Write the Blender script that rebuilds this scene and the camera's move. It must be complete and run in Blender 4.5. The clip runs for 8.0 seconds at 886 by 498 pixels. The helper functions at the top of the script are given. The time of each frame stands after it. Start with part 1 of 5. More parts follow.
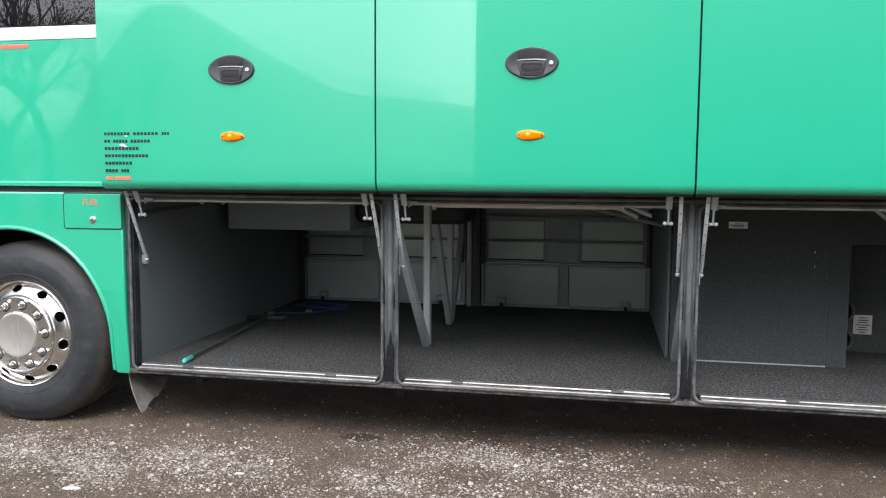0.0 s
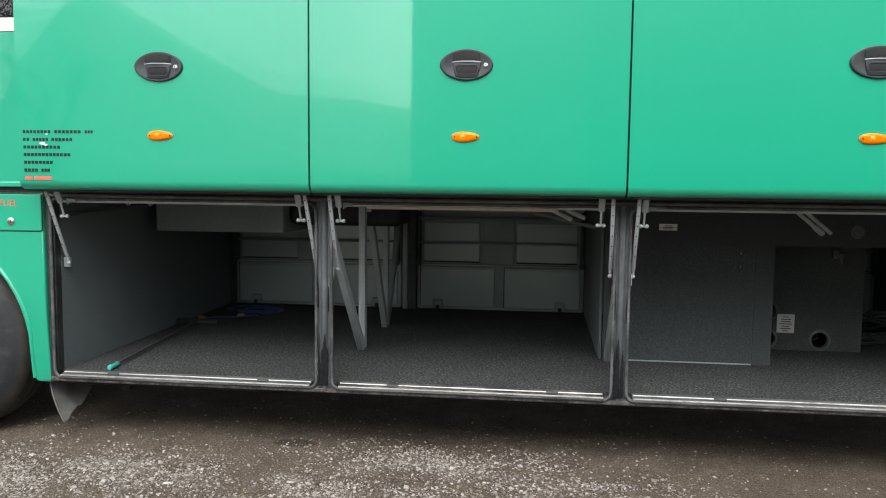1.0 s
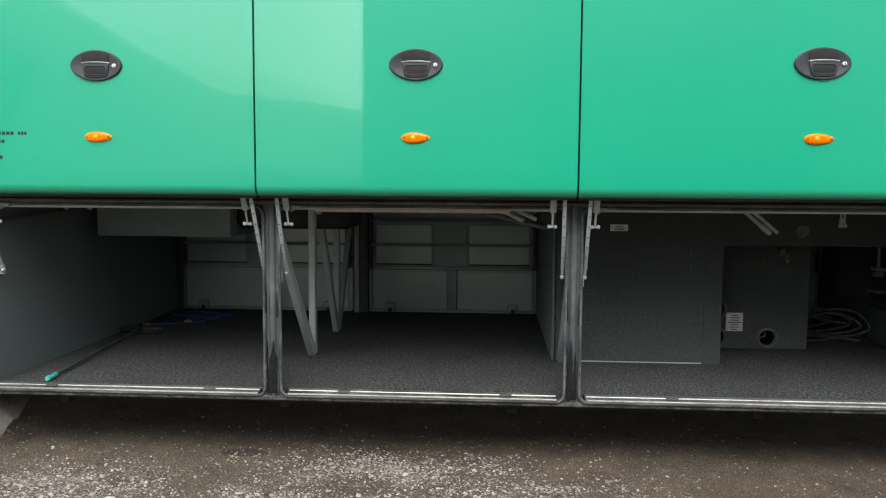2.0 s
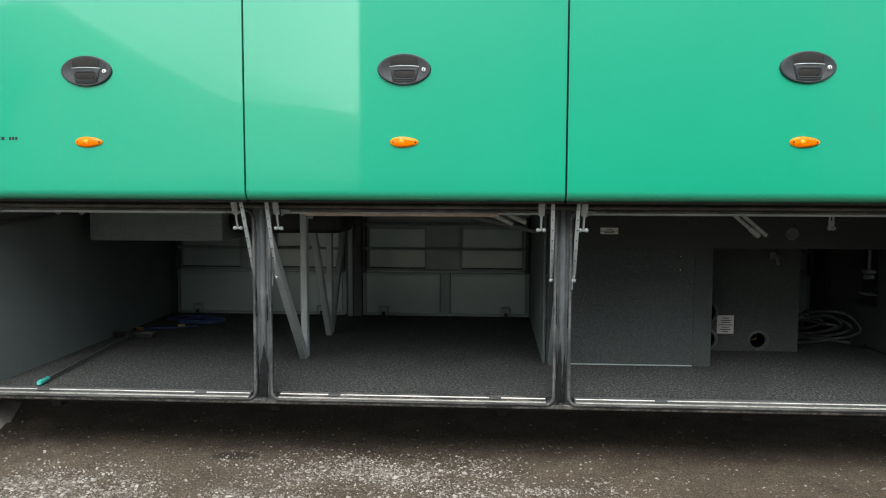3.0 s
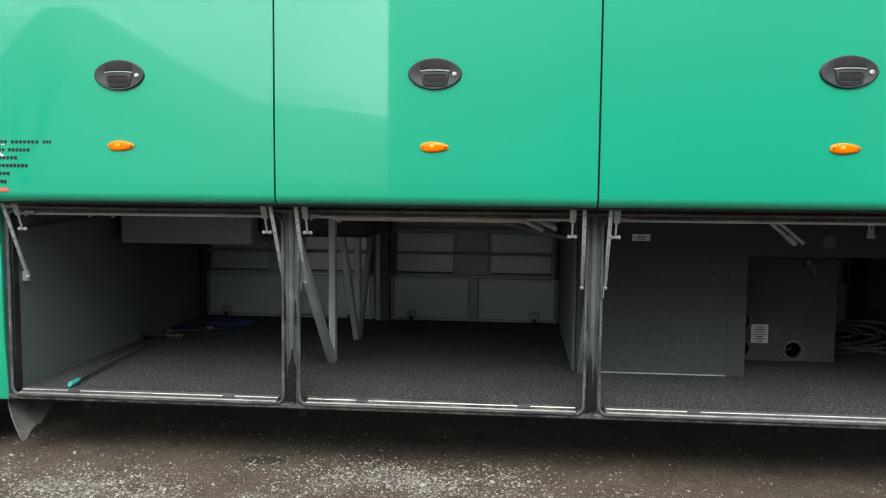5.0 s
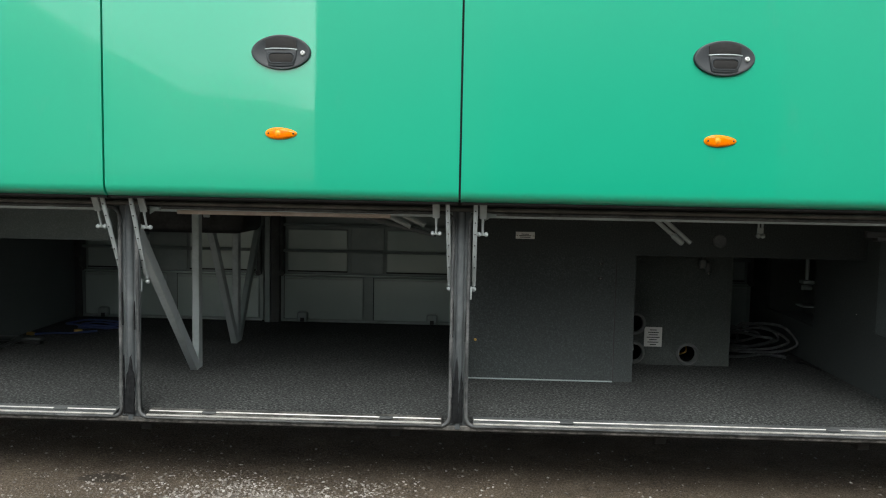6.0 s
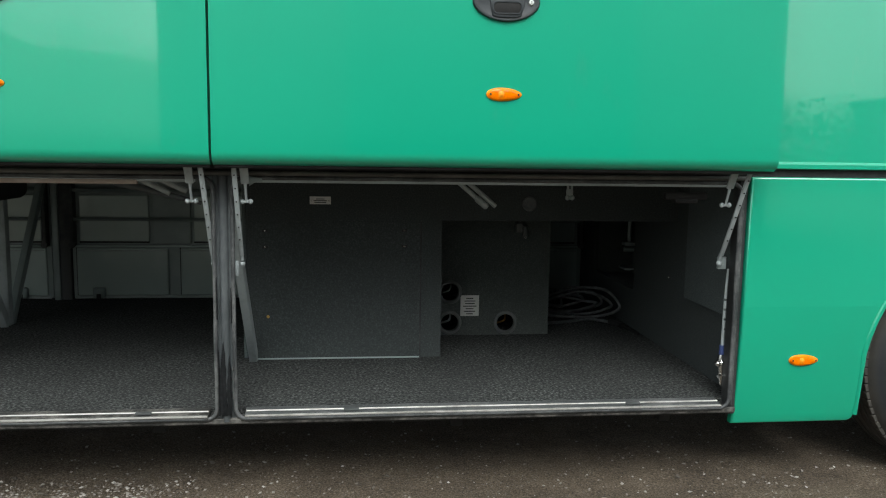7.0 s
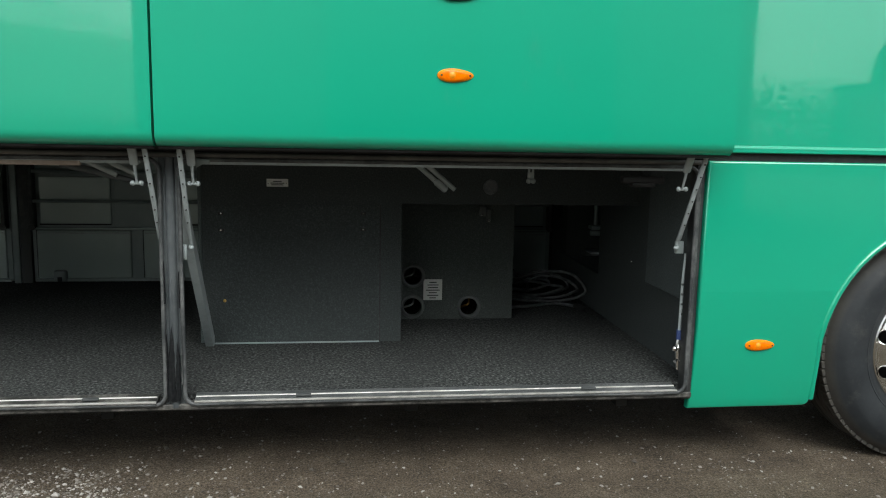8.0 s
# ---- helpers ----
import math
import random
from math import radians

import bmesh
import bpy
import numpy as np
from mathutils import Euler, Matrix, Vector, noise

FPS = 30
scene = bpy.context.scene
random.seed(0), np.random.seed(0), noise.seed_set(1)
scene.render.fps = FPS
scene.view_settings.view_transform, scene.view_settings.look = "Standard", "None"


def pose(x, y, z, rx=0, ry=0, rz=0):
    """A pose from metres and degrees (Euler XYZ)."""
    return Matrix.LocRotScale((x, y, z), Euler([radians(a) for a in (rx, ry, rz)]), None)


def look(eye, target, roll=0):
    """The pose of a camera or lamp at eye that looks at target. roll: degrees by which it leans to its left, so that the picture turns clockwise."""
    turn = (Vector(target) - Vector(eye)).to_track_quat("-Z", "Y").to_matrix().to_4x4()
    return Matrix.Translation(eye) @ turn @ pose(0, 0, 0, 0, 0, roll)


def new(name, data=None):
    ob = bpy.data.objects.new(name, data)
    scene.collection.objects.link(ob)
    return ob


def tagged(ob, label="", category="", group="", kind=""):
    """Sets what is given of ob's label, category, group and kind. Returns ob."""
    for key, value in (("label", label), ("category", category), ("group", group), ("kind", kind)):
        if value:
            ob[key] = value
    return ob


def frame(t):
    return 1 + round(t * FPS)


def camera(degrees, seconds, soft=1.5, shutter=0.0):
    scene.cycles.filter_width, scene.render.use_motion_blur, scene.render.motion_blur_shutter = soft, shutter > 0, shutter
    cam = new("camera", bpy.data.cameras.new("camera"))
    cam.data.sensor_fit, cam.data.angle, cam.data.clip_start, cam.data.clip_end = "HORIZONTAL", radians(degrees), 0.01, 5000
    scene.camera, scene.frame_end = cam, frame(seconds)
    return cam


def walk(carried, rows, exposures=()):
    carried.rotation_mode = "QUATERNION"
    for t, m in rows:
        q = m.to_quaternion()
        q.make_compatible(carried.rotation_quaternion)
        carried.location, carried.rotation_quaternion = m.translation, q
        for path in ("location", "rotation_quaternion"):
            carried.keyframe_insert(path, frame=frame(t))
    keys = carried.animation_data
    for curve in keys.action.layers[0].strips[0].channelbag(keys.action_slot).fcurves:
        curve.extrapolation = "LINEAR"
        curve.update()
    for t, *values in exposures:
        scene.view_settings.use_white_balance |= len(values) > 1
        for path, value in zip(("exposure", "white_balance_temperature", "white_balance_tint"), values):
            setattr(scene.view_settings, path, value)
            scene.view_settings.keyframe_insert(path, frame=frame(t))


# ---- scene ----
# camera: seconds, x, y, z, yaw, pitch, lean to the left
cam = camera(58.4, 8.0, soft=1.1)
ROWS = [
    (0, 2.503, -3.860, 1.417, 11.44, -5.28, 0.32),
    (0.5, 2.494, -3.853, 1.427, 8.42, -5.30, 0.62),
    (1, 2.507, -3.837, 1.414, 6.86, -5.08, 0.62),
    (1.5, 2.482, -3.790, 1.406, 6.12, -5.13, 0.55),
    (2, 2.514, -3.781, 1.413, 3.51, -4.92, 0.36),
    (2.2, 2.527, -3.797, 1.410, 2.33, -4.62, 0.33),
    (3.3, 2.578, -3.795, 1.417, 4.54, -4.64, 0.14),
    (3.5, 2.586, -3.783, 1.420, 5.50, -4.36, 0.12),
    (4, 2.540, -3.811, 1.426, 7.93, -4.77, -0.00),
    (4.5, 2.445, -3.792, 1.448, 8.18, -5.07, 0.00),
    (4.7, 2.457, -3.779, 1.434, 6.31, -4.87, 0.28),
    (5.8, 2.895, -3.549, 1.416, 4.30, -3.98, 0.79),
    (6, 2.937, -3.427, 1.401, 1.81, -4.49, 1.12),
    (6.2, 2.999, -3.311, 1.390, -1.99, -5.51, 1.53),
    (6.5, 3.097, -3.195, 1.409, -5.62, -6.38, 1.21),
    (6.7, 3.261, -3.136, 1.412, -7.15, -7.13, 1.11),
    (7, 3.395, -3.056, 1.409, -6.53, -7.24, 0.89),
    (7.5, 3.487, -3.022, 1.407, -7.63, -7.84, 1.21),
    (8, 3.527, -3.028, 1.410, -7.56, -8.47, 1.17),
]


def heading(x, y, z, yaw, pitch, lean):
    a, p = radians(yaw), radians(pitch)
    ahead = Vector((-math.sin(a) * math.cos(p), math.cos(a) * math.cos(p), math.sin(p)))
    return look((x, y, z), Vector((x, y, z)) + 2 * ahead, lean)


EXPOSURES = [(0, 1.22, 6350, 16), (0.5, 1.10, 6400, 13), (1, 0.93, 6450, 11), (2, 0.87, 6500, 9), (4.5, 0.85, 6450, 7), (6, 0.80, 6450, 6), (6.5, 0.68, 6400, 5), (8, 0.58, 6350, 4)]
walk(cam, [(r[0], heading(*r[1:])) for r in ROWS], EXPOSURES)

# ---- world and light: a bright overcast day ----
world = bpy.data.worlds.new("overcast_sky")
scene.world = world
world.use_nodes = True
wn, wl = world.node_tree.nodes, world.node_tree.links
sky = wn.new("ShaderNodeTexSky")
sky.sky_type = "NISHITA"
sky.sun_disc = False
sky.sun_elevation = radians(48)
sky.sun_rotation = radians(178)
sky.dust_density = 4.0
grey = wn.new("ShaderNodeHueSaturation")
grey.inputs["Saturation"].default_value = 0.18
wl.new(sky.outputs[0], grey.inputs["Color"])
cloud_at = wn.new("ShaderNodeTexCoord")
cloud = wn.new("ShaderNodeTexNoise")
cloud.inputs["Scale"].default_value, cloud.inputs["Detail"].default_value = 2.2, 5
wl.new(cloud_at.outputs["Generated"], cloud.inputs["Vector"])
soft_cloud = wn.new("ShaderNodeMapRange")
soft_cloud.inputs["From Min"].default_value, soft_cloud.inputs["From Max"].default_value = 0.3, 0.7
soft_cloud.inputs["To Min"].default_value, soft_cloud.inputs["To Max"].default_value = 0.75, 1.25
wl.new(cloud.outputs["Fac"], soft_cloud.inputs["Value"])
cover = wn.new("ShaderNodeMix")
cover.data_type, cover.blend_type = "RGBA", "MULTIPLY"
cover.inputs["Factor"].default_value = 1.0
wl.new(grey.outputs[0], cover.inputs["A"])
wl.new(soft_cloud.outputs[0], cover.inputs["B"])
wl.new(cover.outputs["Result"], wn["Background"].inputs["Color"])
wn["Background"].inputs["Strength"].default_value = 0.15

sun_data = bpy.data.lights.new("sun", "SUN")
sun_data.energy = 0.75
sun_data.angle = radians(40)
sun_data.color = (1.0, 0.98, 0.96)
sun = new("sun", sun_data)
sun.matrix_world = look((1, -20, 26), (2, 0, 0))

# ---- materials ----
def material(name, base, rough=0.5, metal=0.0):
    m = bpy.data.materials.new(name)
    m.use_nodes = True
    b = m.node_tree.nodes["Principled BSDF"]
    b.inputs["Base Color"].default_value = (*base, 1)
    b.inputs["Roughness"].default_value = rough
    b.inputs["Metallic"].default_value = metal
    return m, m.node_tree.nodes, m.node_tree.links, b


def coords(n, l, scale=(1, 1, 1)):
    c = n.new("ShaderNodeTexCoord")
    mp = n.new("ShaderNodeMapping")
    mp.inputs["Scale"].default_value = scale
    l.new(c.outputs["Object"], mp.inputs["Vector"])
    return mp.outputs[0]


def noise_node(n, l, vec, scale, detail=4.0, rough=0.55):
    t = n.new("ShaderNodeTexNoise")
    t.inputs["Scale"].default_value = scale
    t.inputs["Detail"].default_value = detail
    t.inputs["Roughness"].default_value = rough
    l.new(vec, t.inputs["Vector"])
    return t.outputs["Fac"]


def ramp(n, l, fac, stops):
    r = n.new("ShaderNodeValToRGB")
    while len(r.color_ramp.elements) < len(stops):
        r.color_ramp.elements.new(0.5)
    for e, (p, c) in zip(r.color_ramp.elements, stops):
        e.position, e.color = p, (*c, 1)
    l.new(fac, r.inputs[0])
    return r.outputs["Color"]


def mixed(n, l, fac, a, b, mode="MIX"):
    x = n.new("ShaderNodeMix")
    x.data_type, x.blend_type = "RGBA", mode
    for socket, v in ((x.inputs["Factor"], fac), (x.inputs["A"], a), (x.inputs["B"], b)):
        if isinstance(v, (int, float)):
            socket.default_value = v
        elif isinstance(v, tuple):
            socket.default_value = (*v, 1)
        else:
            l.new(v, socket)
    return x.outputs["Result"]


def bump(n, l, b, height, strength, distance):
    k = n.new("ShaderNodeBump")
    k.inputs["Strength"].default_value = strength
    k.inputs["Distance"].default_value = distance
    l.new(height, k.inputs["Height"])
    l.new(k.outputs[0], b.inputs["Normal"])
    return k


def worn(name, base, spots, rough=0.5, metal=0.0, fine=60.0, broad=5.0, amount=0.6, depth=0.0006):
    """A surface with broad stains and fine grain between two colours, and a little relief."""
    m, n, l, b = material(name, base, rough, metal)
    v = coords(n, l)
    f1, f2 = noise_node(n, l, v, broad, 6), noise_node(n, l, v, fine, 3)
    mx = n.new("ShaderNodeMath")
    mx.operation = "MULTIPLY_ADD"
    l.new(f1, mx.inputs[0])
    mx.inputs[1].default_value = 0.7
    half = n.new("ShaderNodeMath")
    half.operation = "MULTIPLY"
    half.inputs[1].default_value = 0.3
    l.new(f2, half.inputs[0])
    l.new(half.outputs[0], mx.inputs[2])
    lo = 0.62 - 0.25 * amount
    c = ramp(n, l, mx.outputs[0], [(lo, base), (lo + 0.22, spots)])
    l.new(c, b.inputs["Base Color"])
    r = n.new("ShaderNodeMapRange")
    r.inputs["To Min"].default_value, r.inputs["To Max"].default_value = max(rough - 0.12, 0.03), min(rough + 0.15, 1)
    l.new(f1, r.inputs["Value"])
    l.new(r.outputs[0], b.inputs["Roughness"])
    bump(n, l, b, mx.outputs[0], 0.5, depth)
    return m


def make_paint(name, base):
    m, n, l, b = material(name, base, 0.38)
    v = coords(n, l)
    c = mixed(n, l, noise_node(n, l, v, 1.1, 3), base, tuple(min(x * 1.12, 1) for x in base))
    dust = ramp(n, l, noise_node(n, l, coords(n, l, (1, 1, 0.35)), 6, 8, 0.7), [(0.60, (0, 0, 0)), (0.82, (0.10, 0.10, 0.10))])
    c = mixed(n, l, dust, c, (0.36, 0.36, 0.32))
    l.new(c, b.inputs["Base Color"])
    b.inputs["Coat Weight"].default_value = 1.0
    b.inputs["Coat IOR"].default_value = 1.78
    rr = ramp(n, l, noise_node(n, l, v, 9, 5), [(0.35, (0.016,) * 3), (0.75, (0.06,) * 3)])
    l.new(rr, b.inputs["Coat Roughness"])
    k = n.new("ShaderNodeBump")
    k.inputs["Strength"].default_value, k.inputs["Distance"].default_value = 0.05, 0.004
    l.new(noise_node(n, l, v, 2.6, 1), k.inputs["Height"])
    l.new(k.outputs[0], b.inputs["Coat Normal"])
    return m


def make_carpet(name, dark, light, fine=260.0, sheen=0.07):
    m, n, l, b = material(name, dark, 1.0)
    v = coords(n, l)
    f = noise_node(n, l, v, fine, 2, 0.7)
    broad = noise_node(n, l, v, 3.0, 5)
    c = ramp(n, l, f, [(0.36, dark), (0.56, tuple((a + 2 * d) / 3 for a, d in zip(light, dark))), (0.72, light)])
    c = mixed(n, l, ramp(n, l, broad, [(0.35, (0, 0, 0)), (0.7, (0.45,) * 3)]), c, tuple(0.75 * a + 0.02 for a in dark))
    l.new(c, b.inputs["Base Color"])
    b.inputs["Specular IOR Level"].default_value = 0.15
    b.inputs["Sheen Weight"].default_value = sheen
    b.inputs["Sheen Roughness"].default_value = 0.45
    b.inputs["Sheen Tint"].default_value = (0.80, 0.92, 0.92, 1)
    bump(n, l, b, f, 0.9, 0.004)
    return m


def make_ground():
    m, n, l, b = material("packed_gravel", (0.12, 0.10, 0.085), 0.9)
    v = coords(n, l)
    mid, fine = noise_node(n, l, v, 4.0, 8, 0.7), noise_node(n, l, v, 90.0, 6, 0.75)
    soil = ramp(n, l, mid, [(0.30, (0.041, 0.030, 0.021)), (0.5, (0.092, 0.071, 0.049)), (0.72, (0.156, 0.124, 0.089))])
    # pale fines and grit weaken along x, leaving darker soil towards the coach's back
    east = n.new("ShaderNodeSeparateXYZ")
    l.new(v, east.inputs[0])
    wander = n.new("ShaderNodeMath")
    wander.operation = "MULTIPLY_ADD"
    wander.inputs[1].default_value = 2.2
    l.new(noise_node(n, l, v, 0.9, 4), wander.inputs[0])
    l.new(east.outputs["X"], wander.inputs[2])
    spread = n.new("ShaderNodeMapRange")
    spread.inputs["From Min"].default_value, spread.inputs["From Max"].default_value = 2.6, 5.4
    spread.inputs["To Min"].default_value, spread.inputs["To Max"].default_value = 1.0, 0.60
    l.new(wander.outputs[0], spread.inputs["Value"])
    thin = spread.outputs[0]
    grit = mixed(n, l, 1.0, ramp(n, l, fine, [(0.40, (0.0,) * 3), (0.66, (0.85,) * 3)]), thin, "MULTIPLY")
    soil = mixed(n, l, grit, soil, (0.178, 0.148, 0.116))
    soil = mixed(n, l, ramp(n, l, noise_node(n, l, v, 160.0, 3, 0.8), [(0.34, (0.9,) * 3), (0.46, (0.0,) * 3)]), soil, (0.030, 0.026, 0.020))
    soil = mixed(n, l, 1.0, soil, ramp(n, l, noise_node(n, l, v, 120.0, 2, 0.6), [(0.34, (0.50, 0.49, 0.48)), (0.5, (0.95, 0.95, 0.95)), (0.68, (1.55, 1.54, 1.50))]), "MULTIPLY")
    vo = n.new("ShaderNodeTexVoronoi")
    vo.inputs["Scale"].default_value = 120.0
    l.new(v, vo.inputs["Vector"])
    stone = ramp(n, l, vo.outputs["Distance"], [(0.20, (1, 1, 1)), (0.36, (0, 0, 0))])
    some = ramp(n, l, vo.outputs["Color"], [(0.50, (0, 0, 0)), (0.62, (1, 1, 1))])
    patch = ramp(n, l, noise_node(n, l, v, 1.4, 6, 0.65), [(0.40, (0.18,) * 3), (0.62, (0.85,) * 3)])
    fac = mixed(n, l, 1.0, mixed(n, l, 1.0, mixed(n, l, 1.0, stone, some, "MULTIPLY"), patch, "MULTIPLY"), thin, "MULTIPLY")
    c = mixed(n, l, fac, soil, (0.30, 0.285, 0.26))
    # one damp oval stain
    sp = n.new("ShaderNodeMapping")
    sp.vector_type = "TEXTURE"
    sp.inputs["Location"].default_value, sp.inputs["Scale"].default_value = (1.24, 0.17, 0), (0.15, 0.075, 1)
    tc = n.new("ShaderNodeTexCoord")
    l.new(tc.outputs["Object"], sp.inputs["Vector"])
    ring = n.new("ShaderNodeVectorMath")
    ring.operation = "LENGTH"
    l.new(sp.outputs[0], ring.inputs[0])
    c = mixed(n, l, ramp(n, l, ring.outputs["Value"], [(0.70, (0.75,) * 3), (1.0, (0, 0, 0))]), c, (0.030, 0.025, 0.020))
    l.new(c, b.inputs["Base Color"])
    b.inputs["Specular IOR Level"].default_value = 0.25
    bump(n, l, b, mixed(n, l, 0.5, fine, fac), 1.0, 0.016)
    return m


def make_stone():
    m, n, l, b = material("pale_stone", (0.35, 0.34, 0.32), 0.85)
    g = n.new("ShaderNodeNewGeometry")
    c = ramp(n, l, g.outputs["Random Per Island"], [(0.0, (0.08, 0.068, 0.056)), (0.35, (0.185, 0.162, 0.138)), (0.75, (0.31, 0.288, 0.258)), (1.0, (0.47, 0.45, 0.42))])
    l.new(c, b.inputs["Base Color"])
    return m


def make_glass():
    m, n, l, b = material("dark_tinted_glass", (0.008, 0.009, 0.010), 0.004)
    b.inputs["IOR"].default_value = 1.75
    return m


def make_tyre():
    """Black rubber with brown road dust on the shoulder and tread, and pale scuffs on the wall."""
    m, n, l, b = material("tyre_rubber", (0.016, 0.017, 0.018), 0.65)
    v = coords(n, l)
    flat = n.new("ShaderNodeVectorMath")
    flat.operation = "MULTIPLY"
    flat.inputs[1].default_value = (1, 0, 1)
    l.new(v, flat.inputs[0])
    far = n.new("ShaderNodeVectorMath")
    far.operation = "LENGTH"
    l.new(flat.outputs[0], far.inputs[0])
    f1, f2 = noise_node(n, l, v, 6, 6, 0.65), noise_node(n, l, v, 60, 4)
    c = ramp(n, l, f1, [(0.35, (0.009, 0.012, 0.015)), (0.65, (0.022, 0.026, 0.030))])
    scuff = ramp(n, l, noise_node(n, l, v, 14, 8, 0.75), [(0.54, (0, 0, 0)), (0.70, (0.45,) * 3)])
    c = mixed(n, l, scuff, c, (0.075, 0.073, 0.068))
    edge = n.new("ShaderNodeMapRange")
    edge.inputs["From Min"].default_value, edge.inputs["From Max"].default_value = 0.478, 0.512
    l.new(far.outputs["Value"], edge.inputs["Value"])
    dust = mixed(n, l, 1.0, edge.outputs[0], ramp(n, l, f1, [(0.3, (0.25,) * 3), (0.6, (0.9,) * 3)]), "MULTIPLY")
    c = mixed(n, l, dust, c, (0.070, 0.063, 0.053))
    l.new(c, b.inputs["Base Color"])
    bump(n, l, b, f2, 0.5, 0.0012)
    return m


GREEN = make_paint("green_coach_paint", (0.0045, 0.362, 0.213))
WHITE = make_paint("white_coach_paint", (0.78, 0.78, 0.76))
CARPET = make_carpet("floor_carpet", (0.009, 0.010, 0.010), (0.172, 0.180, 0.174), 85.0, 0.02)
# wall carpet's grey made lighter, since the header keeps light off the duct
LITDUCTCARPET = make_carpet("lit_duct_carpet", (0.20, 0.235, 0.24), (0.37, 0.42, 0.425), 180.0)
PADCARPET = make_carpet("pad_carpet", (0.070, 0.086, 0.088), (0.145, 0.166, 0.168), 150.0)
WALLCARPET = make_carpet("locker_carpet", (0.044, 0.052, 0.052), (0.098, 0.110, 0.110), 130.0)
# locker carpet again, lighter, to make up for light missing in the recess
LITCARPET = make_carpet("lit_locker_carpet", (0.075, 0.087, 0.083), (0.155, 0.172, 0.167), 150.0)
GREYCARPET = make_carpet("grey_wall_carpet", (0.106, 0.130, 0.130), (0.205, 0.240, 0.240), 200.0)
JAMB = worn("black_jamb_paint", (0.022, 0.024, 0.025), (0.060, 0.062, 0.062), 0.5, 0, 40, 6)
RUBBER = worn("seal_rubber", (0.045, 0.049, 0.051), (0.150, 0.155, 0.154), 0.45, 0, 50, 5, 0.7, 0.0008)
SILL = worn("dusty_sill", (0.030, 0.030, 0.028), (0.20, 0.192, 0.175), 0.6, 0.1, 70, 9, 0.70, 0.0015)
BLACK = worn("black_rubber", (0.012, 0.012, 0.013), (0.045, 0.045, 0.045), 0.6, 0, 50, 6)
POSTMETAL = worn("grey_post_paint", (0.076, 0.086, 0.091), (0.132, 0.144, 0.150), 0.34, 0.1, 30, 4)
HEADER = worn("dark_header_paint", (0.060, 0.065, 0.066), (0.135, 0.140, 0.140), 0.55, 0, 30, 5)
ALU = worn("scuffed_aluminium", (0.62, 0.61, 0.58), (0.26, 0.245, 0.22), 0.42, 0.6, 50, 7, 0.6)
STEEL = worn("grey_painted_steel", (0.425, 0.475, 0.485), (0.30, 0.335, 0.34), 0.45, 0.1, 40, 6)
CHROME = worn("polished_alloy", (0.82, 0.81, 0.79), (0.62, 0.61, 0.58), 0.16, 1.0, 30, 5, 0.5, 0.0001)
NUT = worn("nut_steel", (0.80, 0.79, 0.76), (0.62, 0.61, 0.58), 0.24, 1.0, 60, 8)
FARDOOR = worn("grey_door_lining", (0.52, 0.62, 0.60), (0.60, 0.69, 0.67), 0.12, 0.1, 7, 2.2, 0.5, 0.006)
FARFRAME = worn("grey_door_frame", (0.29, 0.345, 0.345), (0.36, 0.415, 0.41), 0.34, 0.1, 20, 4)
PLASTIC = worn("black_handle_plastic", (0.034, 0.040, 0.045), (0.055, 0.062, 0.068), 0.45, 0, 120, 10)
TYRE = make_tyre()
FLAP = worn("dusty_mudflap", (0.10, 0.098, 0.092), (0.21, 0.20, 0.185), 0.75, 0, 20, 4)
WOODEDGE = worn("bare_wood_strip", (0.40, 0.32, 0.26), (0.50, 0.43, 0.37), 0.7, 0, 60, 12)
TEAL = worn("teal_plastic", (0.06, 0.42, 0.36), (0.10, 0.52, 0.46), 0.4)
BLUE = worn("blue_cable", (0.04, 0.065, 0.19), (0.06, 0.09, 0.24), 0.5)
DARKGREY = worn("dark_grey_plastic", (0.035, 0.042, 0.042), (0.06, 0.07, 0.068), 0.45)
BRASS = worn("brass_fitting", (0.55, 0.36, 0.10), (0.42, 0.25, 0.06), 0.35, 0.8)
GAPSHADE = worn("lamp_gap_shade", (0.16, 0.055, 0.012), (0.22, 0.08, 0.02), 0.5)
HOSE = worn("grey_hose", (0.075, 0.083, 0.087), (0.20, 0.21, 0.213), 0.35, 0, 60, 25)
LINING = worn("pale_lining", (0.74, 0.77, 0.76), (0.64, 0.67, 0.66), 0.7)
RED = worn("red_plastic", (0.45, 0.03, 0.02), (0.52, 0.06, 0.04), 0.4)
REDFILM = worn("red_lettering_film", (0.62, 0.13, 0.08), (0.68, 0.21, 0.13), 0.4)
INK = worn("black_lettering_film", (0.012, 0.014, 0.013), (0.025, 0.03, 0.028), 0.4)
PAPER = worn("white_label", (0.70, 0.70, 0.68), (0.80, 0.80, 0.78), 0.5, 0, 80, 20)
DARKPAINT = worn("black_underside", (0.012, 0.012, 0.012), (0.030, 0.028, 0.026), 0.8)
PALESTONE = worn("pale_flat_stone", (0.42, 0.41, 0.38), (0.60, 0.59, 0.56), 0.8, 0, 200, 40)
DEADLEAF = worn("dead_leaf", (0.10, 0.055, 0.03), (0.16, 0.09, 0.05), 0.8, 0, 200, 60)
TORN, tn, tl, tb = material("torn_rubber", (0.013, 0.014, 0.015), 0.7)
tb.inputs["Specular IOR Level"].default_value = 0.15
tl.new(ramp(tn, tl, noise_node(tn, tl, coords(tn, tl), 60, 4), [(0.35, (0.006, 0.007, 0.008)), (0.7, (0.018, 0.019, 0.020))]), tb.inputs["Base Color"])
GROUND = make_ground()
STONE = make_stone()
GLASS = make_glass()
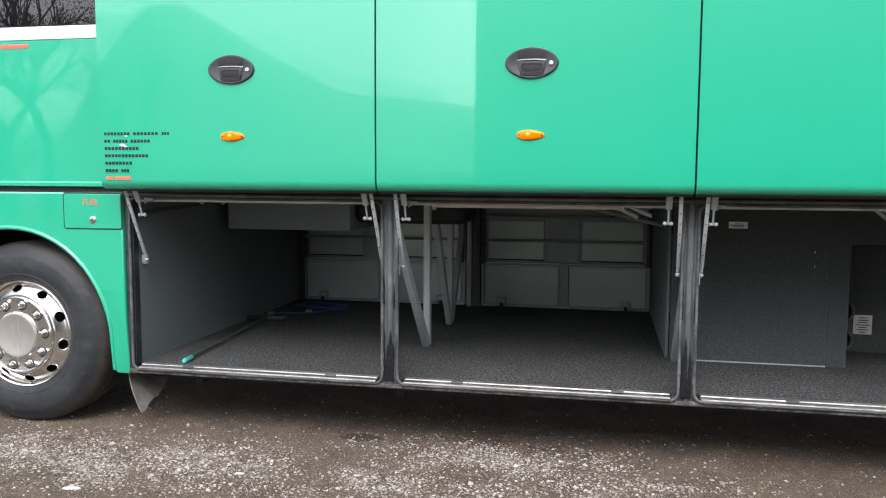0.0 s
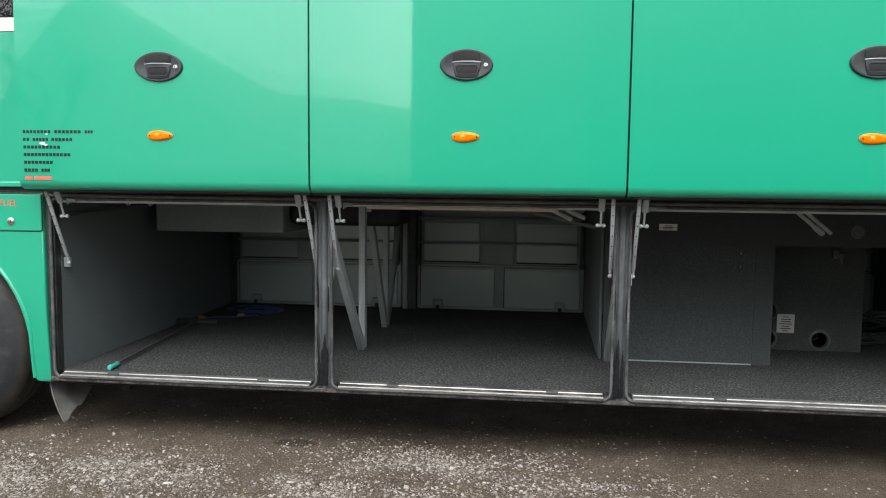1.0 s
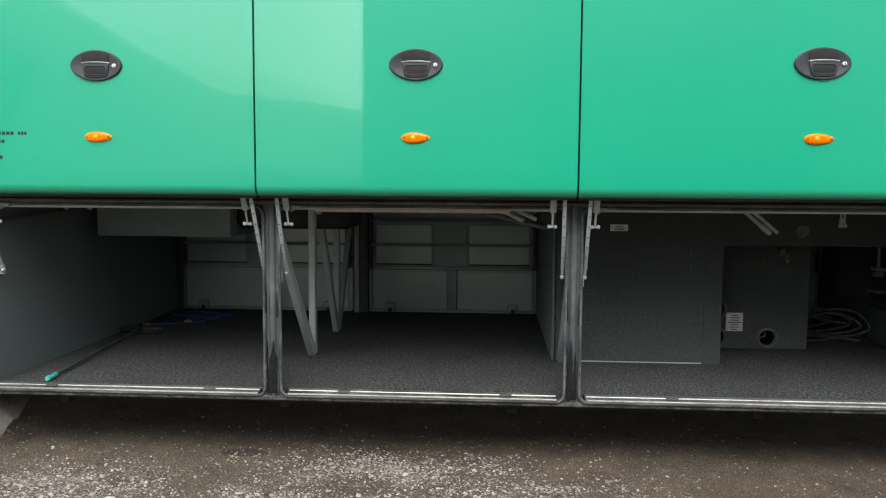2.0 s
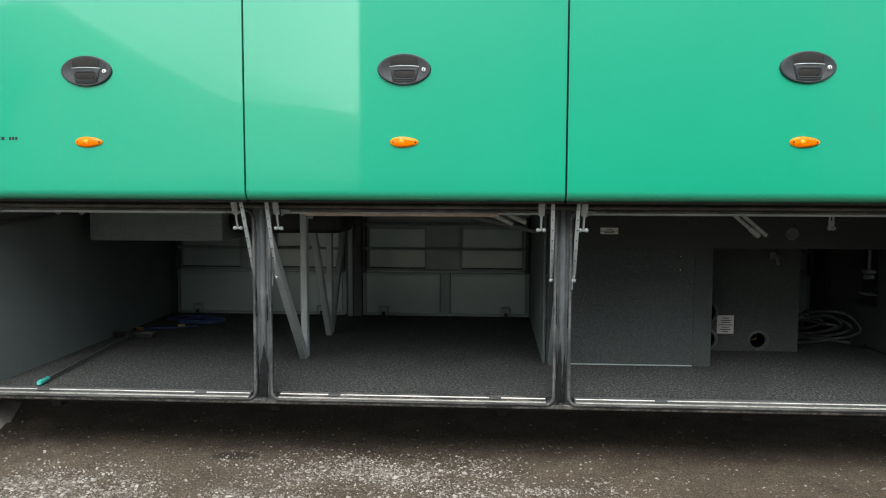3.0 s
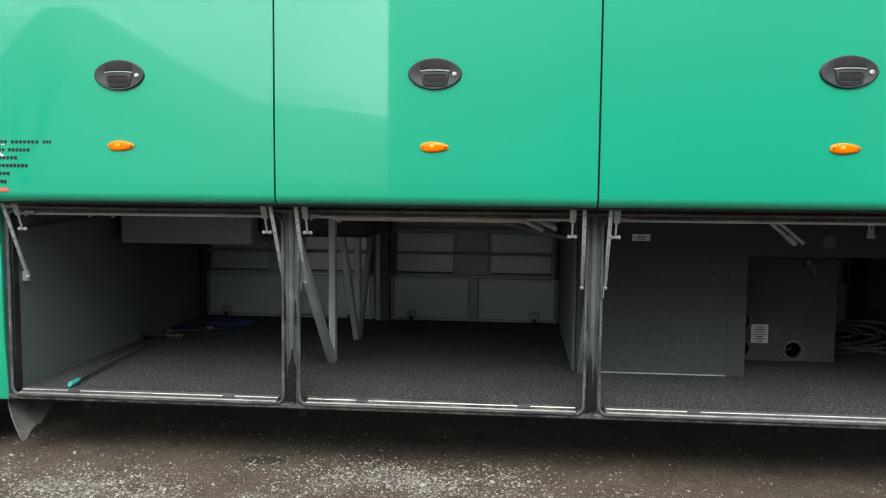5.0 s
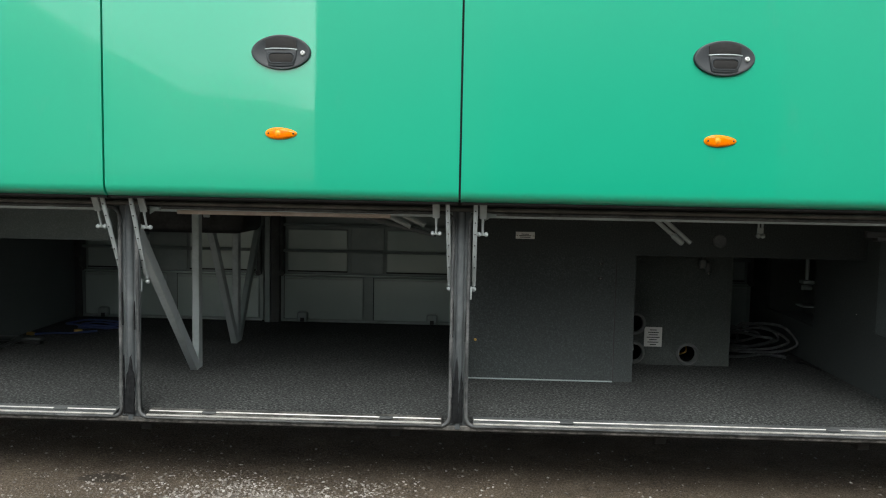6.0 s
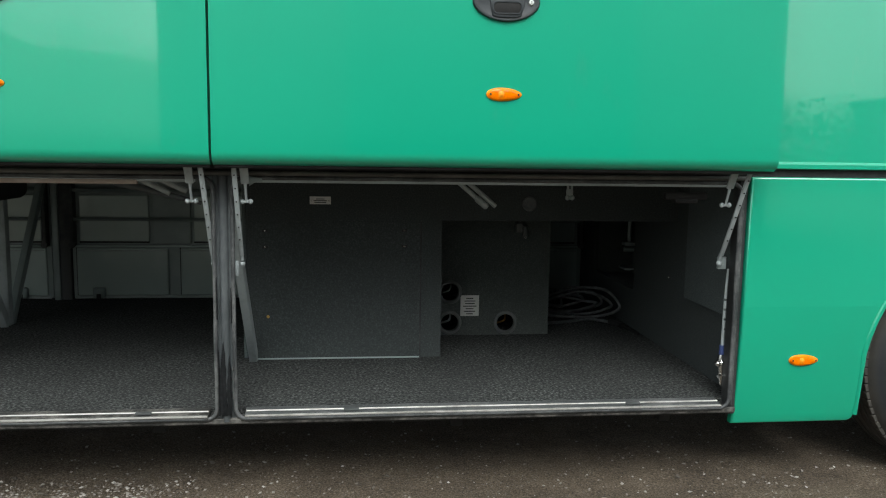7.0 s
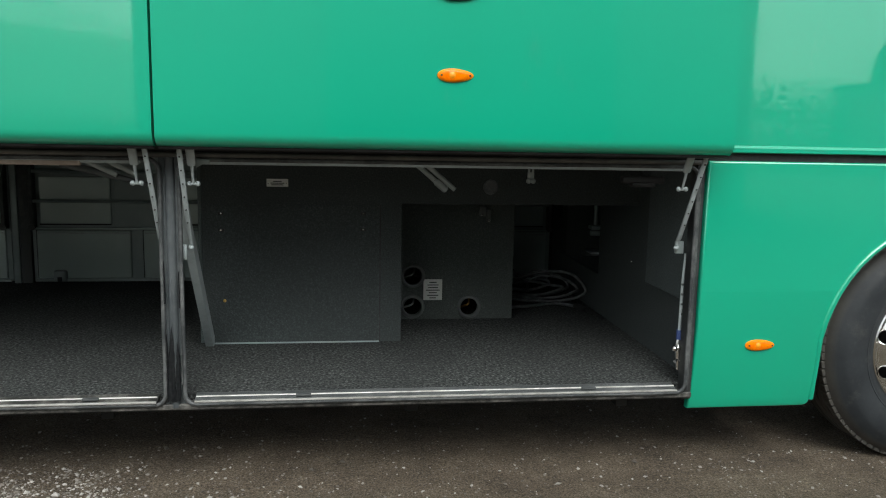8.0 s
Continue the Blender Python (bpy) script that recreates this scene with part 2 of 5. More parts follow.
BARK = worn("bare_bark", (0.055, 0.045, 0.038), (0.10, 0.085, 0.07), 0.9)
LEAF = worn("hedge_leaf", (0.035, 0.060, 0.022), (0.07, 0.085, 0.035), 0.8)
TWIG = worn("pale_winter_twigs", (0.34, 0.34, 0.28), (0.48, 0.47, 0.39), 0.9)
RING = worn("grey_plastic_ring", (0.115, 0.125, 0.125), (0.17, 0.18, 0.18), 0.4)
BANK = worn("reflection_bank_tone", (0.46, 0.47, 0.38), (0.58, 0.58, 0.49), 0.95, 0, 12, 0.35, 0.6, 0.02)
HARL = worn("grey_harled_wall", (0.205, 0.205, 0.197), (0.255, 0.255, 0.245), 0.9, 0, 30, 0.6, 0.6, 0.006)
HUB = worn("satin_hub_metal", (0.52, 0.51, 0.48), (0.44, 0.43, 0.40), 0.42, 0.8, 14, 3, 0.5, 0.0001)
SHED = worn("grey_cladding", (0.30, 0.32, 0.33), (0.36, 0.37, 0.37), 0.6, 0, 8, 1)
AMBER, an, al, ab = material("amber_lens", (1.0, 0.22, 0.005), 0.12)
ab.inputs["Subsurface Weight"].default_value = 0.25
ab.inputs["Subsurface Radius"].default_value = (0.02, 0.006, 0.001)
ab.inputs["Coat Weight"].default_value = 0.1
ab.inputs["Specular IOR Level"].default_value = 0.2
av = noise_node(an, al, coords(an, al), 120, 2)
al.new(ramp(an, al, av, [(0.3, (0.95, 0.190, 0.0)), (0.7, (1.0, 0.235, 0.0))]), ab.inputs["Base Color"])
AMBERPALE, pn, pl, pb = material("pale_amber_lens", (1.0, 0.36, 0.06), 0.15)
pb.inputs["Coat Weight"].default_value = 0.15
pb.inputs["Specular IOR Level"].default_value = 0.3
pv = noise_node(pn, pl, coords(pn, pl), 150, 2)
pl.new(ramp(pn, pl, pv, [(0.3, (0.95, 0.28, 0.006)), (0.7, (1.0, 0.36, 0.02))]), pb.inputs["Base Color"])

# ---- building helpers ----
def blank(name, label, category, group="", kind=""):
    return tagged(new(name), label, category, group, kind)


def finish(bm, name, mat, smooth=0.7, flat=0.04):
    bmesh.ops.recalc_face_normals(bm, faces=bm.faces[:])
    for f in bm.faces:
        f.smooth = f.calc_area() < flat
    for e in bm.edges:
        e.smooth = len(e.link_faces) == 2 and e.calc_face_angle(0) < smooth
    me = bpy.data.meshes.new(name)
    bm.to_mesh(me)
    bm.free()
    me.materials.append(mat)
    return me


def part(name, bm, mat, parent, label="", smooth=0.7, flat=0.04):
    ob = new(name, finish(bm, name, mat, smooth, flat))
    ob.parent = parent
    return tagged(ob, label)


def thing(name, bm, mat, label, category, group="", kind="", smooth=0.7):
    return tagged(new(name, finish(bm, name, mat, smooth)), label, category, group, kind)


def again(ob, m):
    """The same piece once more under the same parent, at another place."""
    o = new(ob.name.split(".")[0], ob.data)
    o.parent = ob.parent
    o.matrix_basis = m
    return o


def add(bm, other):
    me = bpy.data.meshes.new("joined")
    other.to_mesh(me)
    other.free()
    bm.from_mesh(me)
    bpy.data.meshes.remove(me)
    return bm


def box(x0, x1, y0, y1, z0, z1, bevel=0.003, seg=2):
    bm = bmesh.new()
    bmesh.ops.create_cube(bm, size=1, matrix=Matrix.LocRotScale(((x0 + x1) / 2, (y0 + y1) / 2, (z0 + z1) / 2), None, (x1 - x0, y1 - y0, z1 - z0)))
    if bevel:
        bmesh.ops.bevel(bm, geom=bm.edges[:], offset=min(bevel, 0.45 * min(x1 - x0, y1 - y0, z1 - z0)), segments=seg, affect="EDGES", profile=0.5)
    return bm


def plate(outline, y0, y1, bevel=0.003, seg=2):
    """An outline of (x, z) made into a slab between y0 (outside) and y1."""
    bm = bmesh.new()
    face = bm.faces.new([bm.verts.new((x, y0, z)) for x, z in outline])
    ex = bmesh.ops.extrude_face_region(bm, geom=[face])
    bmesh.ops.translate(bm, verts=[v for v in ex["geom"] if isinstance(v, bmesh.types.BMVert)], vec=(0, y1 - y0, 0))
    if bevel:
        front = [e for e in bm.edges if all(abs(v.co.y - y0) < 1e-6 for v in e.verts)]
        bmesh.ops.bevel(bm, geom=front, offset=bevel, segments=seg, affect="EDGES", profile=0.5)
    return bm


def tube(points, r, n=10, closed=False, cap=True):
    """A round bar or hose along points; r may be one radius or one for each point."""
    pts = [Vector(p) for p in points]
    rs = r if isinstance(r, (list, tuple)) else [r] * len(pts)
    bm = bmesh.new()
    rings, up = [], None
    for i, p in enumerate(pts):
        a = pts[i - 1] if (i or closed) else p
        b = pts[(i + 1) % len(pts)] if (i < len(pts) - 1 or closed) else p
        d = (b - a).normalized()
        if up is None:
            up = d.orthogonal().normalized()
        up = (up - d * up.dot(d)).normalized()
        side = d.cross(up)
        rings.append([bm.verts.new(p + rs[i] * (math.cos(2 * math.pi * k / n) * up + math.sin(2 * math.pi * k / n) * side)) for k in range(n)])
    for i in range(len(rings) if closed else len(rings) - 1):
        a, b = rings[i], rings[(i + 1) % len(rings)]
        for k in range(n):
            bm.faces.new((a[k], a[(k + 1) % n], b[(k + 1) % n], b[k]))
    if cap and not closed:
        bm.faces.new(rings[0][::-1])
        bm.faces.new(rings[-1])
    return bm


def lathe(profile, n=64, axis="y"):
    """A turned form from (radius, height) pairs round the y axis (or z)."""
    bm = bmesh.new()
    rings = []
    for r, h in profile:
        ring = []
        for k in range(n):
            a = 2 * math.pi * k / n
            co = (r * math.cos(a), h, r * math.sin(a)) if axis == "y" else (r * math.cos(a), r * math.sin(a), h)
            ring.append(bm.verts.new(co))
        rings.append(ring)
    for a, b in zip(rings, rings[1:]):
        for k in range(n):
            bm.faces.new((a[k], a[(k + 1) % n], b[(k + 1) % n], b[k]))
    for ring, (r, h) in ((rings[0], profile[0]), (rings[-1], profile[-1])):
        if r < 0.02:
            bm.faces.new(ring)
    return bm


def ball(c, r, u=12, v=8):
    bm = bmesh.new()
    bmesh.ops.create_uvsphere(bm, u_segments=u, v_segments=v, radius=r, matrix=Matrix.Translation(c))
    return bm


def moved(bm, m):
    bmesh.ops.transform(bm, matrix=m, verts=bm.verts[:])
    return bm


def round_rect(x0, x1, z0, z1, r, k=6):
    out = []
    for cx, cz, a0 in ((x1 - r, z1 - r, 0), (x0 + r, z1 - r, 90), (x0 + r, z0 + r, 180), (x1 - r, z0 + r, 270)):
        for i in range(k + 1):
            a = radians(a0 + 90 * i / k)
            out.append((cx + r * math.cos(a), cz + r * math.sin(a)))
    return out


def spline(points, steps=8, closed=False):
    """A smooth line through points."""
    pts = [Vector(p) for p in points]
    n, out = len(pts), []
    for i in range(n if closed else n - 1):
        get = (lambda j: pts[j % n]) if closed else (lambda j: pts[min(max(j, 0), n - 1)])
        a, b, c, d = get(i - 1), get(i), get(i + 1), get(i + 2)
        for s in range(steps):
            t = s / steps
            out.append(0.5 * (2 * b + (c - a) * t + (2 * a - 5 * b + 4 * c - d) * t * t + (3 * b - a - 3 * c + d) * t ** 3))
    if not closed:
        out.append(pts[-1])
    return out


def ellipse(cx, cz, a, b, n=40, power=2.0):
    out = []
    for k in range(n):
        t = 2 * math.pi * k / n
        c, s = math.cos(t), math.sin(t)
        out.append((cx + a * math.copysign(abs(c) ** (2 / power), c), cz + b * math.copysign(abs(s) ** (2 / power), s)))
    return out

# ---- ground ----
def steps(fine0, fine1, step, far, grow=1.35):
    mid = list(np.arange(fine0, fine1 + 1e-6, step))
    lo, hi, s = [fine0], [fine1], step
    while hi[-1] < far:
        s *= grow
        hi.append(hi[-1] + s)
        lo.append(lo[-1] - s)
    return lo[:0:-1] + mid + hi[1:]


def lie(x, y):
    """Height of the yard's surface: shallow ruts and small lumps, level where the wheels stand."""
    near = max(0.0, 1 - (abs(x - 2.5) / 30 + abs(y) / 30))
    h = 0.022 * noise.noise((x * 0.7, y * 0.9, 0)) + 0.007 * noise.noise((x * 3.5, y * 3.5, 4)) + 0.003 * noise.noise((x * 14, y * 14, 9))
    return (h - 0.006) * near


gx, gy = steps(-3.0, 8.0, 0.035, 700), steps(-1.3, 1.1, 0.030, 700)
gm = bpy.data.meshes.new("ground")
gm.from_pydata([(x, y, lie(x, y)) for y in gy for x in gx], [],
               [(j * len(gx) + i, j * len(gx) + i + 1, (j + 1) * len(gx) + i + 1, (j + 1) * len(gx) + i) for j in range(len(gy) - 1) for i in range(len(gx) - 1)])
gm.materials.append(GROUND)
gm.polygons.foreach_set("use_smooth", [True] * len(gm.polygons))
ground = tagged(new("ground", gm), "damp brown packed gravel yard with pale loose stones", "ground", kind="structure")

# loose stones pressed into the yard
rng = random.Random(5)
base = [(1, 0, 0), (-1, 0, 0), (0, 1, 0), (0, -1, 0), (0, 0, 1), (0, 0, -1)]
octa = [(0, 2, 4), (2, 1, 4), (1, 3, 4), (3, 0, 4), (2, 0, 5), (1, 2, 5), (3, 1, 5), (0, 3, 5)]
sv, sf = [], []
count = 0
PATCHES = ((2.0, 0.02, 0.50, 0.20, 1.0), (0.2, -0.42, 0.95, 0.24, 1.0), (1.6, -0.42, 0.60, 0.16, 0.75), (-0.35, -0.20, 0.35, 0.12, 0.8), (2.7, -0.25, 0.5, 0.15, 0.5))


def stony(x, y):
    """How thickly stones lie at a place."""
    d = max(w * math.exp(-((x - a) / sa) ** 2 - ((y - b) / sb) ** 2) for a, b, sa, sb, w in PATCHES)
    ragged = 0.6 + 0.9 * noise.noise((x * 3.1, y * 3.1, 7)) + 0.5 * noise.noise((x * 9, y * 9, 3))
    loose = 1.0 if x < 2.6 else max(0.55, 1 - 0.4 * (x - 2.6))
    under = 1.0 if y < 0.18 else max(0.25, 1 - 1.8 * (y - 0.18))
    return under * min(1.0, loose * (0.013 + 0.05 * max(0.0, noise.noise((x * 2.2, y * 2.2, 1)))) + 0.75 * d * max(ragged, 0.0))


while count < 38000:
    if count < 31000:
        x, y = rng.uniform(-3.0, 7.6), rng.uniform(-1.2, 0.9)
        if rng.random() > stony(x, y):
            continue
    else:
        # thinner over the rest of the yard
        x, y = rng.uniform(-5.0, 9.0), rng.uniform(-9.0, -1.2)
    s = 0.0022 + 0.0066 * rng.random() ** 2.2 + (0.011 * rng.random() if rng.random() < 0.022 else 0)
    turn = Euler((rng.uniform(0, 0.5), rng.uniform(0, 0.5), rng.uniform(0, 6.3))).to_matrix()
    k = len(sv)
    for p in base:
        q = turn @ Vector((p[0] * s * rng.uniform(0.7, 1.6), p[1] * s * rng.uniform(0.7, 1.3), p[2] * s * rng.uniform(0.35, 0.7)))
        sv.append((x + q.x, y + q.y, lie(x, y) + q.z + 0.2 * s))
    sf += [tuple(k + i for i in f) for f in octa]
    count += 1
stm = bpy.data.meshes.new("gravel")
stm.from_pydata(sv, [], sf)
stm.materials.append(STONE)
tagged(new("gravel", stm), "small pale stones scattered over the damp yard", "gravel", kind="stuff")


def flat_stone(x, y, a, b, h, turn, mat, name, label):
    bm = bmesh.new()
    bmesh.ops.create_icosphere(bm, subdivisions=2, radius=1)
    for v in bm.verts:
        k = 1 + 0.28 * noise.noise((v.co * 1.7 + Vector((x * 7, y * 9, 0))))
        v.co = Vector((v.co.x * a * k, v.co.y * b * k, v.co.z * h))
    bm = moved(bm, pose(x, y, lie(x, y) + 0.3 * h, 0, 0, turn))
    thing(name, bm, mat, label, "leaf" if mat is DEADLEAF else "stone")


for x, y, a, b, h, turn in ((0.161, -0.776, 0.042, 0.018, 0.007, 12), (0.832, -0.460, 0.026, 0.010, 0.005, 8), (1.385, -0.368, 0.017, 0.009, 0.005, 0), (0.55, -0.44, 0.011, 0.007, 0.005, 30), (1.70, -0.66, 0.016, 0.010, 0.006, 50), (-0.42, -0.36, 0.020, 0.012, 0.006, -20), (2.62, -0.42, 0.013, 0.009, 0.005, 10)):
    flat_stone(x, y, a, b, h, turn, PALESTONE, "flat_stone", "flat pale stone lying on the gravel yard")
flat_stone(0.602, -0.679, 0.022, 0.012, 0.003, 15, DEADLEAF, "dead_leaf", "brown dead leaf on the gravel yard")

# ---- the coach ----
coach = blank("coach", "green single-deck coach with three raised luggage doors", "coach")
SKIN = -0.016
FLOOR = 0.375
BACK = 2.40
X0, X1 = -3.5, 8.6
BAYS = [(0.0, 1.400), (1.494, 2.864), (2.950, 4.948)]
DOORS = [(-0.034, 1.4275), (1.4365, 2.8940), (2.9030, 4.998)]
OPEN0, OPEN1 = 0.366, 1.275
FRONT_WHEEL, REAR_WHEEL = (-0.737, 0.505), (6.145, 0.505)


def arch(cx, r, right, left, z0, n=26):
    """The cut-out over a wheel from its left foot round to its right one."""
    pts = [(left, z0)]
    for i in range(n + 1):
        a = math.pi - i * math.pi / n
        x, z = cx + r * math.cos(a), 0.505 + r * math.sin(a)
        if z > 0.52:
            pts.append((x, z))
    pts.append((right, z0))
    return pts


def tuck(z):
    """How far the skirt curves inwards towards its foot."""
    return 0.042 * max(0.0, (0.80 - z) / 0.50) ** 2


def tucked(bm, levels=(0.31, 0.36, 0.42, 0.48, 0.54, 0.60, 0.66, 0.72, 0.78)):
    for z in levels:
        bmesh.ops.bisect_plane(bm, geom=bm.verts[:] + bm.edges[:] + bm.faces[:], plane_co=(0, 0, z), plane_no=(0, 0, 1))
    for v in bm.verts:
        v.co.y += tuck(v.co.z)
    return bm


# lower side panels with their wheel arches
A1 = arch(-0.745, 0.612, -0.139, -1.351, 0.335)
out = [(X0, 0.335)] + A1 + [(-0.1375, 0.326), (-0.132, 0.317), (-0.120, 0.312), (-0.058, 0.312), (-0.045, 0.317), (-0.040, 0.330), (-0.040, 1.316), (X0, 1.316)]
front_panel = part("side_panel", tucked(plate(out, SKIN, 0.020, 0.010, 3)), GREEN, coach, "green lower side panel with a wheel arch")
A2 = arch(6.118, 0.578, 6.69, 5.545, 0.267)
A2[0] = (5.545, 0.300)
out = [(4.990, 0.267), (5.512, 0.267), (5.527, 0.271), (5.538, 0.281)] + A2 + [(X1, 0.267), (X1, 1.314), (4.990, 1.314)]
rear_panel = part("side_panel", tucked(plate(out, SKIN, 0.020, 0.010, 3)), GREEN, coach, "green lower side panel with a wheel arch")
for arc, panel in ((A1, front_panel), (A2, rear_panel)):
    lip = [Vector((x, SKIN + 0.004 + tuck(z), z)) for x, z in arc]
    part("arch_lip", tube(lip, 0.013, 10), GREEN, panel)
    mid = (arc[0][0] + arc[-1][0]) / 2
    inner = bmesh.new()
    grid = []
    for x, z in arc:
        away = Vector((x - mid, 0, max(z - 0.5, 0))).normalized()
        grid.append([inner.verts.new((x + away.x * s, y, z + away.z * s)) for s, y in ((0.012, 0.026 + tuck(z)), (0.012, 0.62), (0.030, 0.62), (0.030, 0.026 + tuck(z)))])
    for p, q in zip(grid, grid[1:]):
        for k in range(4):
            inner.faces.new((p[k], p[(k + 1) % 4], q[(k + 1) % 4], q[k]))
    part("wheel_housing", inner, DARKPAINT, coach, "black wheel housing")
    part("wheel_housing_end", box(min(p[0] for p in arc) - 0.02, max(p[0] for p in arc) + 0.02, 0.62, 0.64, 0.30, 1.16, 0), DARKPAINT, coach)

# fuel flap in the front panel
flap = part("fuel_flap", plate(round_rect(-0.392, -0.046, 1.121, 1.309, 0.012, 4), SKIN - 0.004, SKIN + 0.002, 0.003), GREEN, front_panel)
seam = [Vector((x, SKIN - 0.0005, z)) for x, z in round_rect(-0.395, -0.043, 1.118, 1.312, 0.012, 4)]
part("flap_seam", tube(seam, 0.0028, 6, True), BLACK, front_panel)
part("flap_lock", moved(lathe([(0.0, -0.008), (0.014, -0.008), (0.020, -0.005), (0.022, 0.0)], 24), pose(-0.214, SKIN - 0.004, 1.168)), CHROME, front_panel, "round chrome lock")
part("flap_keyhole", box(-0.2165, -0.2115, SKIN - 0.0136, SKIN - 0.011, 1.161, 1.175, 0.001), BLACK, front_panel)


def letters(name, text, x, z, height, y, mat, parent, label=""):
    c = bpy.data.curves.new(name, "FONT")
    c.body, c.size, c.extrude, c.align_x, c.align_y = text, height * 1.38, 0.0006, "CENTER", "CENTER"
    c.materials.append(mat)
    ob = new(name, c)
    ob.matrix_basis = pose(x, y, z, 90, 0, 0)
    ob.parent = parent
    return tagged(ob, label)


letters("fuel_lettering", "FUEL", -0.226, 1.263, 0.034, SKIN - 0.0052, REDFILM, front_panel, "red lettering")

# dark gap, upper side, pale band, windows and roof
part("panel_gap", box(X0, X1, 0.004, 0.03, 1.300, 1.360, 0), BLACK, coach)
up = [(0.020, 1.346), (SKIN + 0.001, 1.346), (SKIN - 0.007, 1.350), (SKIN - 0.007, 1.366), (SKIN, 1.376), (SKIN, 2.134), (0.020, 2.134)]


def length_of(profile, x0, x1):
    bm = bmesh.new()
    a = [bm.verts.new((x0, y, z)) for y, z in profile]
    b = [bm.verts.new((x1, y, z)) for y, z in profile]
    for i in range(len(profile)):
        j = (i + 1) % len(profile)
        bm.faces.new((a[i], a[j], b[j], b[i]))
    bm.faces.new(a)
    bm.faces.new(b[::-1])
    return bm


upper = part("upper_side", length_of(up, X0, X1), GREEN, coach, "glossy green upper side with a moulded lower edge")
part("pale_band", box(X0, X1, SKIN - 0.003, 0.02, 2.136, 2.206, 0.004), WHITE, coach, "white band below the windows")
for k in range(7):
    a = X0 + 0.15 + k * 1.68
    part("side_window", box(a, a + 1.66, SKIN - 0.001, 0.012, 2.208, 3.05, 0.004), GLASS, coach, "dark tinted side window")
part("window_backing", box(X0, X1, 0.013, 0.05, 2.206, 3.10, 0), BLACK, coach)
roof = [(SKIN, 3.06), (SKIN, 3.20), (0.06, 3.36), (0.30, 3.46), (1.25, 3.50), (2.20, 3.46), (2.44, 3.36), (2.50, 3.20), (2.50, 3.06)]
part("roof", length_of(roof, X0, X1), GREEN, coach)
part("far_side_upper", box(X0, X1, 2.48, 2.50, 1.30, 3.07, 0), GREEN, coach)
part("front_end", box(X0 - 0.03, X0, SKIN, 2.50, 0.33, 3.4, 0), GREEN, coach)
part("rear_end", box(X1, X1 + 0.03, SKIN, 2.50, 0.33, 3.4, 0), GREEN, coach)
part("deck", box(X0, X1, 0.03, 2.48, 1.40, 1.44, 0), DARKPAINT, coach, "black underside of the passenger floor")
red = part("red_lettering", box(-0.90, -0.575, SKIN - 0.0015, SKIN + 0.001, 2.092, 2.115, 0.0005), REDFILM, upper)

# chassis below the bay floor
part("bay_underside", box(-0.03, 4.985, 0.06, 2.45, 0.300, 0.340, 0.004), DARKPAINT, coach, "black dusty underside")
for x in (0.3, 1.45, 2.6, 3.8, 4.7):
    part("cross_member", box(x, x + 0.05, 0.10, 2.40, 0.262, 0.300, 0.004), DARKPAINT, coach)
for a, b in ((X0, -0.139), (5.545, X1)):
    part("far_skirt", box(a, b, 2.47, 2.49, 0.33, 1.30, 0), GREEN, coach)

# mudflap behind the front wheel
fl = bmesh.new()
rows_ = []
for i in range(9):
    t = i / 8
    z = 0.335 - 0.25 * t
    x = -0.098 + 0.085 * t ** 1.8
    n = 14
    ring = []
    for k in range(n + 1):
        s = k / n
        lift = 0.17 * max(0.0, (s - 0.04)) * t + (0.02 * t if 0.1 < s < 0.3 else 0)
        ring.append(fl.verts.new((x + 0.012 * math.sin(5 * s), 0.06 + 0.38 * s + 0.02 * (1 - t), z + lift)))
    rows_.append(ring)
for a, b in zip(rows_, rows_[1:]):
    for k in range(n):
        fl.faces.new((a[k], a[k + 1], b[k + 1], b[k]))
ex = bmesh.ops.extrude_face_region(fl, geom=fl.faces[:])
bmesh.ops.translate(fl, verts=[v for v in ex["geom"] if isinstance(v, bmesh.types.BMVert)], vec=(0.008, 0, 0))
part("mudflap", fl, FLAP, coach, "dusty grey rubber mudflap")

# ---- frame round the bays ----
part("header", box(-0.036, 4.988, 0.012, 0.060, 1.292, 1.345, 0.003), HEADER, coach, "dark grey beam over the bays")
part("header_lip", box(-0.036, 4.988, -0.012, 0.012, 1.318, 1.343, 0.006, 3), BLACK, coach, "black rubber strip")
part("header_strip", tube([(-0.03, -0.006, 1.306), (4.985, -0.006, 1.306)], 0.010, 10), FLAP, coach, "worn rubber strip")
for a, b in BAYS:
    part("header_rail", box(a + 0.055, b - 0.055, -0.006, 0.030, 1.270, 1.288, 0.004), STEEL, coach, "pale grey steel rail")
part("wood_strip", box(1.664, 2.600, -0.009, 0.012, 1.260, 1.278, 0.004), WOODEDGE, coach, "bare worn wood strip")
